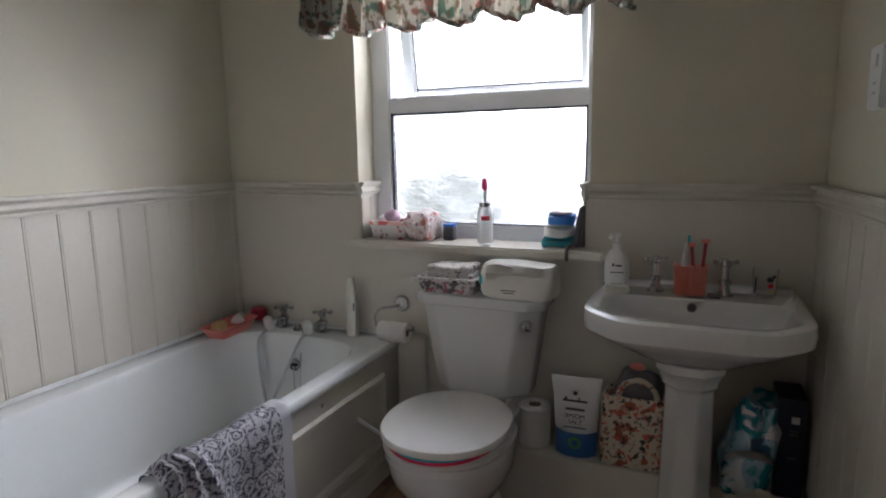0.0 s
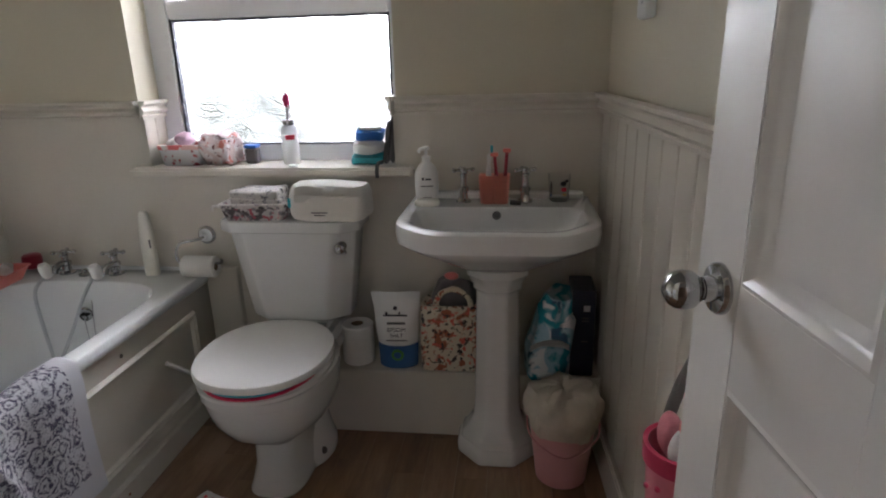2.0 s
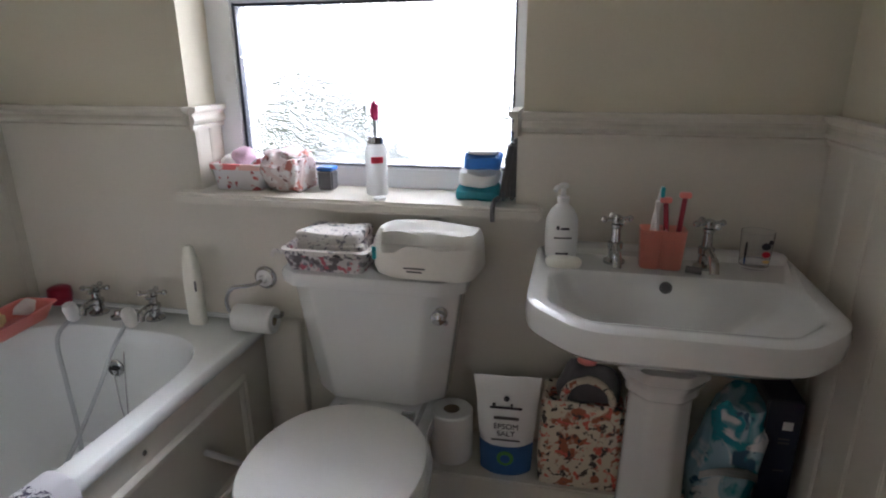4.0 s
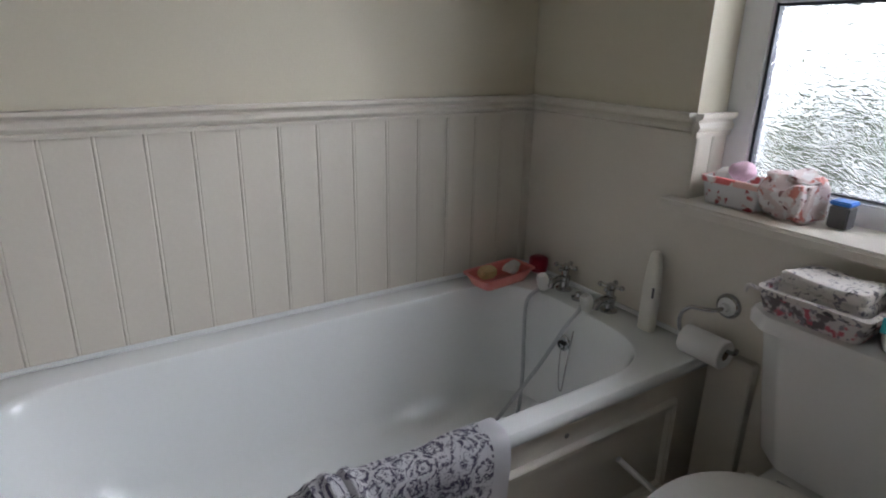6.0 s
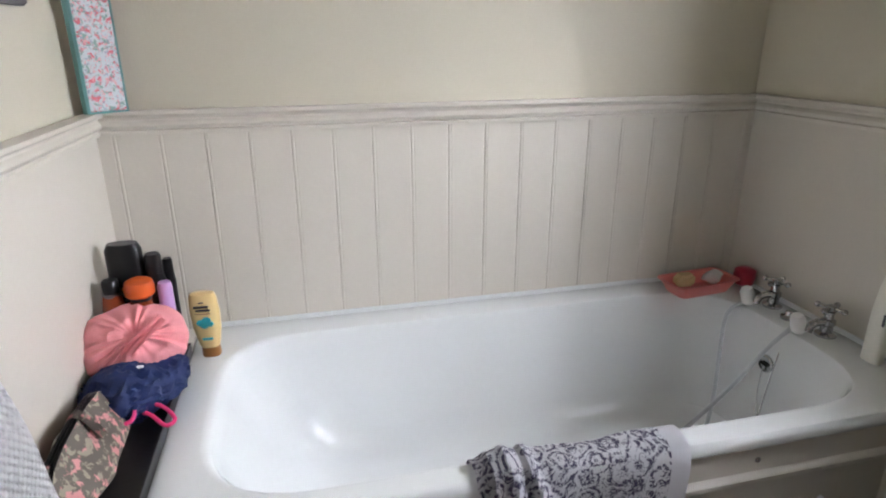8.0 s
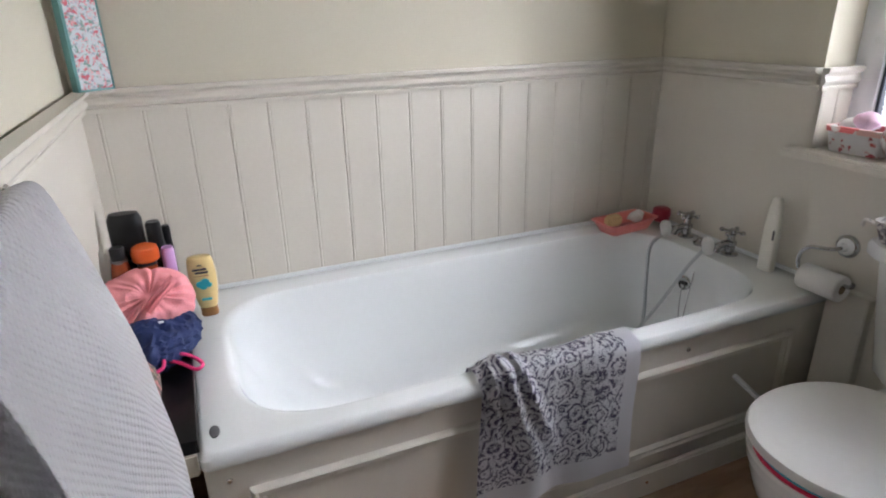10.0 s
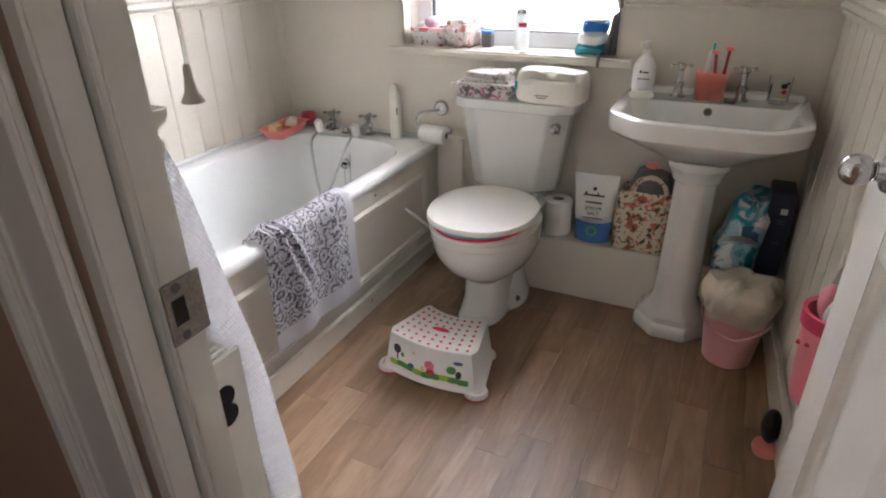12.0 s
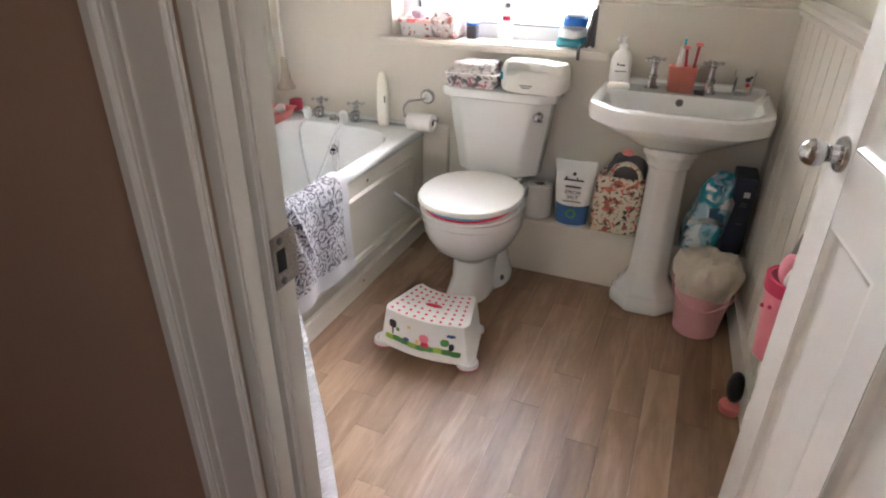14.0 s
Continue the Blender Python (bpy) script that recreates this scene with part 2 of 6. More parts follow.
def plank_material():
    m = bpy.data.materials.new("oak_vinyl_plank")
    m.use_nodes = True
    nt = m.node_tree
    b = nt.nodes["Principled BSDF"]
    tc, oi = nt.nodes.new("ShaderNodeTexCoord"), nt.nodes.new("ShaderNodeObjectInfo")
    off = nt.nodes.new("ShaderNodeVectorMath")
    off.operation = "MULTIPLY_ADD"
    off.inputs[1].default_value = (17.3, 31.1, 5.7)
    nt.links.new(oi.outputs["Random"], off.inputs[0])
    nt.links.new(tc.outputs["Object"], off.inputs[2])
    mp = nt.nodes.new("ShaderNodeMapping")
    mp.inputs["Scale"].default_value = (9, 1.3, 1)
    nt.links.new(off.outputs[0], mp.inputs[0])
    n1, n2 = nt.nodes.new("ShaderNodeTexNoise"), nt.nodes.new("ShaderNodeTexNoise")
    n1.inputs["Scale"].default_value, n1.inputs["Detail"].default_value, n1.inputs["Distortion"].default_value = 1.5, 5, 0.9
    n2.inputs["Scale"].default_value, n2.inputs["Detail"].default_value = 11, 5
    nt.links.new(mp.outputs[0], n1.inputs["Vector"])
    nt.links.new(mp.outputs[0], n2.inputs["Vector"])
    s = nt.nodes.new("ShaderNodeMath")
    s.operation = "MULTIPLY_ADD"
    s.inputs[1].default_value = 0.28
    nt.links.new(n2.outputs[0], s.inputs[0])
    nt.links.new(n1.outputs[0], s.inputs[2])
    s2 = nt.nodes.new("ShaderNodeMath")
    s2.operation = "MULTIPLY_ADD"
    s2.inputs[1].default_value = 0.30
    nt.links.new(oi.outputs["Random"], s2.inputs[0])
    nt.links.new(s.outputs[0], s2.inputs[2])
    r = nt.nodes.new("ShaderNodeValToRGB")
    e = r.color_ramp.elements
    e[0].position, e[0].color = 0.42, (0.146, 0.081, 0.045, 1)
    e[1].position, e[1].color = 1.1, (0.355, 0.230, 0.144, 1)
    mid = e.new(0.78)
    mid.color = (0.252, 0.152, 0.089, 1)
    nt.links.new(s2.outputs[0], r.inputs[0])
    nt.links.new(r.outputs[0], b.inputs["Base Color"])
    b.inputs["Roughness"].default_value = 0.42
    bp = nt.nodes.new("ShaderNodeBump")
    bp.inputs["Strength"].default_value, bp.inputs["Distance"].default_value = 0.12, 0.002
    nt.links.new(n2.outputs[0], bp.inputs["Height"])
    nt.links.new(bp.outputs[0], b.inputs["Normal"])
    return m


M_plank = plank_material()


def paisley_material():
    """White towel cloth with a purple-grey scroll print and a plain white border."""
    m = bpy.data.materials.new("scroll_print_towel")
    m.use_nodes = True
    nt = m.node_tree
    b = nt.nodes["Principled BSDF"]
    tc = nt.nodes.new("ShaderNodeTexCoord")
    nz = nt.nodes.new("ShaderNodeTexNoise")
    nz.inputs["Scale"].default_value = 24
    mxv = nt.nodes.new("ShaderNodeVectorMath")
    mxv.operation = "MULTIPLY_ADD"
    mxv.inputs[1].default_value = (0.035, 0.035, 0)
    nt.links.new(tc.outputs["UV"], nz.inputs["Vector"])
    nt.links.new(nz.outputs["Color"], mxv.inputs[0])
    nt.links.new(tc.outputs["UV"], mxv.inputs[2])
    vo = nt.nodes.new("ShaderNodeTexVoronoi")
    vo.inputs["Scale"].default_value = 22
    nt.links.new(mxv.outputs[0], vo.inputs["Vector"])
    sn = nt.nodes.new("ShaderNodeMath")
    sn.operation = "MULTIPLY"
    sn.inputs[1].default_value = 22
    nt.links.new(vo.outputs["Distance"], sn.inputs[0])
    si = nt.nodes.new("ShaderNodeMath")
    si.operation = "SINE"
    nt.links.new(sn.outputs[0], si.inputs[0])
    n3 = nt.nodes.new("ShaderNodeTexNoise")
    n3.inputs["Scale"].default_value, n3.inputs["Distortion"].default_value, n3.inputs["Detail"].default_value = 46, 4.0, 4
    nt.links.new(tc.outputs["UV"], n3.inputs["Vector"])
    ad = nt.nodes.new("ShaderNodeMath")
    ad.operation = "MULTIPLY_ADD"
    ad.inputs[1].default_value = 9.0
    nt.links.new(n3.outputs[0], ad.inputs[0])
    nt.links.new(si.outputs[0], ad.inputs[2])
    mr = nt.nodes.new("ShaderNodeMapRange")
    mr.inputs[1].default_value, mr.inputs[2].default_value = 4.05, 5.6
    nt.links.new(ad.outputs[0], mr.inputs[0])
    sep = nt.nodes.new("ShaderNodeSeparateXYZ")
    nt.links.new(tc.outputs["UV"], sep.inputs[0])
    mask = mr.outputs[0]
    for ax, lo, hi in (("X", 0.0, 0.510), ("Y", 0.0, 0.392)):
        for op, v in (("GREATER_THAN", lo), ("LESS_THAN", hi)):
            g = nt.nodes.new("ShaderNodeMath")
            g.operation = op
            g.inputs[1].default_value = v
            nt.links.new(sep.outputs[ax], g.inputs[0])
            mu = nt.nodes.new("ShaderNodeMath")
            mu.operation = "MULTIPLY"
            nt.links.new(mask, mu.inputs[0])
            nt.links.new(g.outputs[0], mu.inputs[1])
            mask = mu.outputs[0]
    mx = nt.nodes.new("ShaderNodeMix")
    mx.data_type = "RGBA"
    mx.inputs["A"].default_value, mx.inputs["B"].default_value = (0.76, 0.75, 0.78, 1), (0.095, 0.080, 0.14, 1)
    nt.links.new(mask, mx.inputs["Factor"])
    nt.links.new(mx.outputs["Result"], b.inputs["Base Color"])
    b.inputs["Roughness"].default_value = 0.95
    n4 = nt.nodes.new("ShaderNodeTexNoise")
    n4.inputs["Scale"].default_value = 500
    nt.links.new(tc.outputs["Object"], n4.inputs["Vector"])
    bp = nt.nodes.new("ShaderNodeBump")
    bp.inputs["Strength"].default_value, bp.inputs["Distance"].default_value = 0.3, 0.003
    nt.links.new(n4.outputs[0], bp.inputs["Height"])
    nt.links.new(bp.outputs[0], b.inputs["Normal"])
    return m


M_scroll = paisley_material()
M_floralbox = spots("rose_print_card", (0.60, 0.64, 0.66), [((0.62, 0.12, 0.16), 1.0, 0.58), ((0.22, 0.34, 0.30), 1.3, 0.60), ((0.75, 0.36, 0.38), 1.7, 0.60), ((0.3, 0.33, 0.42), 2.1, 0.64)], 75, warp=0.6)
M_flamingo = spots("flamingo_print_fabric", (0.70, 0.69, 0.71), [((0.5, 0.10, 0.10), 1.0, 0.63), ((0.4, 0.08, 0.1), 1.6, 0.66)], 26)
M_bagprint = spots("rose_print_clear_plastic", (0.66, 0.54, 0.53), [((0.55, 0.20, 0.17), 1.0, 0.58), ((0.74, 0.70, 0.70), 1.2, 0.52), ((0.22, 0.10, 0.10), 1.6, 0.64)], 34, rough=0.25)
M_pinkprint = spots("pink_print_plastic", (0.78, 0.5, 0.46), [((0.78, 0.74, 0.72), 1.0, 0.55), ((0.72, 0.16, 0.16), 1.2, 0.60)], 24, rough=0.35)
M_horses = spots("cream_pony_print_fabric", (0.62, 0.55, 0.43), [((0.34, 0.10, 0.05), 1.0, 0.57), ((0.60, 0.12, 0.09), 1.3, 0.61), ((0.05, 0.04, 0.04), 1.6, 0.595)], 34, rough=0.5, warp=0.4)
M_birdbasket = spots("printed_basket_fabric", (0.64, 0.6, 0.6), [((0.14, 0.12, 0.13), 1.0, 0.52), ((0.5, 0.12, 0.16), 1.3, 0.58), ((0.25, 0.23, 0.26), 2.0, 0.58)], 34)
M_bwprint = spots("white_and_black_print_cloth", (0.66, 0.62, 0.59), [((0.06, 0.055, 0.06), 1.0, 0.60), ((0.22, 0.2, 0.24), 2.1, 0.62)], 34, warp=1.0)
M_pouch = spots("grey_and_pink_floral_fabric", (0.125, 0.105, 0.085), [((0.62, 0.27, 0.26), 1.0, 0.57), ((0.30, 0.27, 0.20), 1.4, 0.58)], 46)
M_valance = spots("floral_curtain_fabric", (0.56, 0.53, 0.47), [((0.30, 0.15, 0.12), 1.0, 0.55), ((0.16, 0.25, 0.2), 1.3, 0.57), ((0.25, 0.19, 0.12), 1.7, 0.6)], 17)
M_nappy = spots("white_and_aqua_print_plastic", (0.36, 0.56, 0.66), [((0.03, 0.30, 0.40), 1.0, 0.52), ((0.74, 0.78, 0.80), 1.4, 0.58), ((0.05, 0.13, 0.22), 1.8, 0.66)], 10, rough=0.2, bump=0.03, warp=0.8)

# ---- mesh helpers ----
def link(name, bm, material, parent=None, label="", smooth=True):
    me = bpy.data.meshes.new(name)
    bmesh.ops.recalc_face_normals(bm, faces=bm.faces)
    bm.to_mesh(me)
    bm.free()
    if smooth:
        me.polygons.foreach_set("use_smooth", [True] * len(me.polygons))
        me.set_sharp_from_angle(angle=radians(38))
    me.materials.append(material)
    ob = new(name, me)
    if parent:
        ob.parent = parent
    return tagged(ob, label)


part = link


def thing(name, label, category, group="", at=None):
    ob = new(name)
    ob.empty_display_size = 0.05
    if at is not None:
        ob.matrix_world = at
    return tagged(ob, label, category, group)


def single(name, bm, material, label, category, group="", kind=""):
    return tagged(link(name, bm, material), label, category, group, kind)


def box(a, b, bevel=0.0, seg=2, bm=None, m=None):
    """A bevelled box from corner a to corner b."""
    own = bmesh.new()
    bmesh.ops.create_cube(own, size=1)
    for v in own.verts:
        v.co = Vector([(a[i] + b[i]) / 2 + v.co[i] * (b[i] - a[i]) for i in range(3)])
    if bevel:
        bmesh.ops.bevel(own, geom=own.edges[:], offset=bevel, segments=seg, affect="EDGES", clamp_overlap=True)
    if m is not None:
        own.transform(m)
    return join(bm, own)


def join(bm, own):
    if bm is None:
        return own
    me = bpy.data.meshes.new("t")
    own.to_mesh(me)
    own.free()
    bm.from_mesh(me)
    bpy.data.meshes.remove(me)
    return bm


def loft(rings, cap0=True, cap1=True, bm=None, closed=True):
    own = bmesh.new() if bm is None else bm
    vs = [[own.verts.new(p) for p in r] for r in rings]
    n = len(rings[0])
    for a, b in zip(vs, vs[1:]):
        for i in range(n if closed else n - 1):
            j = (i + 1) % n
            own.faces.new((a[i], a[j], b[j], b[i]))
    if cap0:
        own.faces.new(vs[0][::-1])
    if cap1:
        own.faces.new(vs[-1])
    return own


def lathe(profile, at=(0, 0, 0), seg=24, bm=None, m=None):
    """Turned shape from (radius, height) pairs."""
    rings = [[Vector((r * math.cos(2 * math.pi * i / seg), r * math.sin(2 * math.pi * i / seg), z)) for i in range(seg)] for r, z in profile]
    own = loft(rings)
    if m is not None:
        own.transform(m)
    own.transform(Matrix.Translation(at))
    return join(bm, own)


def tube(points, r, seg=10, bm=None, radii=None):
    pts = [Vector(p) for p in points]
    rings = []
    up = Vector((0.13, 0.21, 0.97))
    for i, p in enumerate(pts):
        d = (pts[min(i + 1, len(pts) - 1)] - pts[max(i - 1, 0)]).normalized()
        if i == 0:
            u = d.cross(up).normalized()
        else:
            u = (u - d * u.dot(d)).normalized()
        v = d.cross(u)
        rr = radii[i] if radii else r
        rings.append([p + rr * (math.cos(2 * math.pi * k / seg) * u + math.sin(2 * math.pi * k / seg) * v) for k in range(seg)])
    return join(bm, loft(rings))


def spline(ctrl, n=8):
    """Smooth points through the control points."""
    c = [Vector(p) for p in ctrl]
    c = [2 * c[0] - c[1]] + c + [2 * c[-1] - c[-2]]
    out = []
    for i in range(1, len(c) - 2):
        for k in range(n):
            t = k / n
            out.append(0.5 * (2 * c[i] + (c[i + 1] - c[i - 1]) * t + (2 * c[i - 1] - 5 * c[i] + 4 * c[i + 1] - c[i + 2]) * t * t + (3 * c[i] - c[i - 1] - 3 * c[i + 1] + c[i + 2]) * t ** 3))
    return out + [c[-2]]


def oval(cx, cy, z, rx, ry, n=40, e=2.0):
    out = []
    for i in range(n):
        a = 2 * math.pi * i / n
        c, s = math.cos(a), math.sin(a)
        out.append(Vector((cx + rx * math.copysign(abs(c) ** (2 / e), c), cy + ry * math.copysign(abs(s) ** (2 / e), s), z)))
    return out


def rounded(corners, r, z, k=5):
    """Outline of a polygon with rounded corners, k points to a corner."""
    out, n = [], len(corners)
    for i in range(n):
        p, a, b = Vector(corners[i]), Vector(corners[i - 1]), Vector(corners[(i + 1) % n])
        ri = min(r, (a - p).length * 0.49, (b - p).length * 0.49)
        s, e = p + (a - p).normalized() * ri, p + (b - p).normalized() * ri
        for j in range(k):
            t = j / (k - 1)
            q = (1 - t) ** 2 * s + 2 * t * (1 - t) * p + t * t * e
            out.append(Vector((q.x, q.y, z)))
    return out


def rect(x0, y0, x1, y1, r, z, k=7):
    return rounded([(x0, y0), (x1, y0), (x1, y1), (x0, y1)], r, z, k)


def sheet(path, axis, length, thick, ripple=0.0, freq=9.0, ny=40, seed=0, u_len=1.0, taper=None):
    """Cloth hung along a path of points and drawn out along axis; carries a UV map in metres along its run and 0..1 across."""
    bm = bmesh.new()
    uvl = bm.loops.layers.uv.new("UVMap")
    pts = [Vector(p) for p in path]
    axis = Vector(axis).normalized()
    acc = [0.0]
    for a, b in zip(pts, pts[1:]):
        acc.append(acc[-1] + (b - a).length)
    grid = []
    for i, p in enumerate(pts):
        d = (pts[min(i + 1, len(pts) - 1)] - pts[max(i - 1, 0)]).normalized()
        nrm = d.cross(axis).normalized()
        row = []
        for j in range(ny + 1):
            f = j / ny
            w = ripple * acc[i] / acc[-1] * (math.sin(freq * f * 6.28 + seed) + 0.6 * math.sin(freq * 1.7 * f * 6.28 + 1.3 * seed + 3 * acc[i]))
            w += ripple * 0.7 * noise.noise(Vector((f * 4 + seed, acc[i] * 6, seed * 2.0)))
            k = 1.0 if taper is None else 1 + (taper - 1) * acc[i] / acc[-1]
            row.append(bm.verts.new(p + axis * length * ((f - 0.5) * k + 0.5) + nrm * w))
        grid.append(row)
    for i in range(len(pts) - 1):
        for j in range(ny):
            fc = bm.faces.new((grid[i][j], grid[i][j + 1], grid[i + 1][j + 1], grid[i + 1][j]))
            for lp, (a, b) in zip(fc.loops, ((i, j), (i, j + 1), (i + 1, j + 1), (i + 1, j))):
                lp[uvl].uv = (acc[a], length * b / ny)
    geom = bmesh.ops.solidify(bm, geom=bm.faces[:], thickness=thick)
    return bm


def crumple(bm, amount, scale, seed=0):
    for v in bm.verts:
        q = v.co * scale + Vector((seed, seed * 1.7, seed * 0.3))
        v.co += amount * Vector((noise.noise(q), noise.noise(q + Vector((9, 0, 0))), noise.noise(q + Vector((0, 9, 0)))))
    return bm


def folds(bm, amount, scale, seed=0, stretch=(1, 1, 1)):
    """Sharp-edged creases pushed along the normals, as in gathered cloth."""
    bm.normal_update()
    for v in bm.verts:
        q = Vector((v.co.x * stretch[0], v.co.y * stretch[1], v.co.z * stretch[2])) * scale + Vector((seed * 3.1, seed, 0))
        h = 1 - 2.2 * abs(noise.noise(q)) + 0.5 * (1 - 2.2 * abs(noise.noise(q * 2.3)))
        v.co += v.normal * amount * h
    return bm


def blob(c, r, sub=3, amount=0.0, scale=10, seed=0):
    bm = bmesh.new()
    bmesh.ops.create_icosphere(bm, subdivisions=sub, radius=1)
    for v in bm.verts:
        v.co = Vector((v.co.x * r[0], v.co.y * r[1], v.co.z * r[2])) + Vector(c)
    return crumple(bm, amount, scale, seed) if amount else bm


# ---- structure ----
T = 0.012                     # boards' thickness, which stand proud of the plaster
DADO0, DADO1 = 1.055, 1.115   # dado rail, bottom and top
RX0, RX1 = 0.618, 1.500       # window opening
SILL = 0.895
WTOP = 1.98
FY = 0.125                    # inner face of the window frame


def struct(name, bm, material, label="", category="wall"):
    return tagged(link(name, bm, material, smooth=False), label, category, "", "structure")


bm = bmesh.new()
box((-0.15, 0.0, -0.02), (RX0, 0.3, CEIL), bm=bm)
box((RX1, 0.0, -0.02), (W + 0.15, 0.3, CEIL), bm=bm)
box((RX0, 0.0, -0.02), (RX1, 0.3, SILL - 0.03), bm=bm)
box((RX0, 0.0, WTOP), (RX1, 0.3, CEIL), bm=bm)
wall_n = struct("wall_north", bm, M_wall, "cream painted window wall above panelling")
wall_w = struct("wall_west", box((-0.15, S - 0.12, -0.02), (-T, -0.0005, CEIL)), M_wall, "cream painted wall above the bath")
bm = box((W + T, -1.16, -0.02), (W + 0.25, -0.0005, CEIL))
box((W + 0.12, S - 0.125, -0.02), (W + 0.25, -1.16, CEIL), bm=bm)
wall_e = struct("wall_east", bm, M_wall, "cream painted wall behind the door")
DX0, DX1, DTOP = 1.478, 2.225, 2.03
WX = 1.432        # end of the south wall beside the doorway
LY = -1.935       # room edge of the door lining
HY = S - 0.125    # hall face of the south wall
bm = bmesh.new()
box((-0.012, HY, -0.02), (WX, S - T, CEIL), bm=bm)
box((WX, HY, -0.02), (DX0, LY, CEIL), bm=bm)
box((DX1 + 0.03, HY, -0.02), (W + 0.25, S - T, CEIL), bm=bm)
box((DX0, HY, DTOP + 0.03), (DX1 + 0.03, S - T, CEIL), bm=bm)
wall_s = struct("wall_south", bm, M_wall, "cream painted wall with the doorway")
struct("ceiling", box((-0.15, HY, CEIL), (W + 0.25, 0.3, CEIL + 0.1)), M_ceil, "white painted ceiling", "ceiling")
floor = struct("floor", box((-0.15, HY, -0.06), (W + 0.25, 0.0, -0.008)), M_card, "oak-look vinyl plank floor", "floor")
# hall
hall = struct("wall_hall", box((0.2, HY - 0.012, 0.0), (DX0 - 0.0005, HY, 2.45)), M_hall, "brown painted hall wall")
# unseen east wall; its opening is made up to let in the added lamp
bm = box((W + 0.32, HY - 1.6, -0.02), (W + 0.44, HY - 1.28, 2.45))
box((W + 0.32, HY - 0.55, -0.02), (W + 0.44, HY, 2.45), bm=bm)
box((W + 0.32, HY - 1.28, -0.02), (W + 0.44, HY - 0.55, 0.95), bm=bm)
box((W + 0.32, HY - 1.28, 2.02), (W + 0.44, HY - 0.55, 2.45), bm=bm)
struct("wall_hall_east", bm, M_hall, "brown painted hall wall with an opening added for the hall lamp")
struct("wall_hall_door_side", box((DX1 + 0.03, HY - 0.012, 0.0), (W + 0.32, HY, 2.45)), M_hall, "brown painted hall wall")
struct("wall_hall_south", box((0.1, HY - 1.72, -0.02), (W + 0.44, HY - 1.6, 2.45)), M_hall, "brown painted hall wall")
struct("wall_hall_west", box((0.08, HY - 1.6, -0.02), (0.2, HY, 2.45)), M_hall, "brown painted hall wall")
struct("wall_hall_over_door", box((DX0, HY - 0.012, DTOP + 0.03), (DX1 + 0.03, HY, 2.45)), M_hall, "brown painted hall wall")
struct("ceiling_hall", box((0.08, HY - 1.72, 2.45), (W + 0.44, HY, 2.55)), M_ceil, "white hall ceiling", "ceiling")
struct("floor_hall", box((0.08, HY - 1.72, -0.05), (W + 0.44, HY, -0.006)), M_hall, "brown hall floor", "floor")
struct("ground", box((-60, 0.3, -3.1), (60, 120, -3.0)), M_soil, "garden ground below the window", "ground")

M_sky = bpy.data.materials.new("overcast_sky")
M_sky.use_nodes = True
em = M_sky.node_tree.nodes.new("ShaderNodeEmission")
em.inputs["Color"].default_value, em.inputs["Strength"].default_value = (0.94, 0.965, 1.0, 1), 6.0
M_sky.node_tree.links.new(em.outputs[0], M_sky.node_tree.nodes["Material Output"].inputs["Surface"])
struct("backdrop", box((-60, 60.0, -3.0), (60, 60.1, 60)), M_sky, "bright overcast sky beyond the window", "sky")

# dado rail: a capped moulding along the walls, returning into the window opening
PROF = [(0.0, 0.0), (0.013, 0.0), (0.015, 0.009), (0.010, 0.013), (0.020, 0.017), (0.025, 0.025), (0.020, 0.033), (0.015, 0.036), (0.015, 0.042), (0.029, 0.046), (0.035, 0.052), (0.035, 0.060), (0.0, 0.060)]


def rail_run(p0, p1, out, m0, m1):
    """One run of rail; m0 and m1 mitre its ends into the corners."""
    p0, p1, out = Vector(p0), Vector(p1), Vector(out)
    d = (p1 - p0).normalized()
    rings = [[p + out * a + d * (a * m) + Vector((0, 0, DADO0 + h)) for a, h in PROF] for p, m in ((p0, m0), (p1, -m1))]
    return loft(rings)


def dado(name, p0, p1, out, owner, m0=0, m1=0):
    ob = part(name, rail_run(p0, p1, out, m0, m1), M_trim, owner)
    return ob


dado("dado_rail", (0, 0, 0), (0, S, 0), (1, 0, 0), wall_w, 1, 1)
dado("dado_rail", (0, 0, 0), (RX0 + 0.002, 0, 0), (0, -1, 0), wall_n, 1, 0)
dado("dado_rail", (RX1 - 0.002, 0, 0), (W, 0, 0), (0, -1, 0), wall_n, 0, 1)
dado("dado_rail", (RX0 + 0.012, -0.02, 0), (RX0 + 0.012, FY, 0), (0.6, 0, 0), wall_n)
dado("dado_rail", (RX1 - 0.012, -0.02, 0), (RX1 - 0.012, FY, 0), (-0.6, 0, 0), wall_n)
dado("dado_rail", (W, 0, 0), (W, -1.16, 0), (-1, 0, 0), wall_e, 1, 0)
dado("dado_rail", (0.0, S, 0), (WX - 0.025, S, 0), (0, 1, 0), wall_s, 1, 0)

# tongue and groove boards
def board_mesh(width, z0, z1):
    """One board with eased edges and a bead along one side; it lies in x and stands proud along +y."""
    w = width / 2
    prof = [(-w, 0.0), (-w, T - 0.0020), (-w + 0.0020, T), (w - 0.0105, T), (w - 0.0090, T - 0.0016), (w - 0.0074, T + 0.0006), (w - 0.0050, T + 0.0012), (w - 0.0026, T + 0.0006), (w - 0.0008, T - 0.0016), (w, T - 0.0020), (w, 0.0)]
    bm = loft([[Vector((x, y, z)) for x, y in prof] for z in (z0, z1)])
    bmesh.ops.recalc_face_normals(bm, faces=bm.faces)
    me = bpy.data.meshes.new("board")
    bm.to_mesh(me)
    bm.free()
    me.materials.append(M_panel)
    return me


PITCH = 0.1065


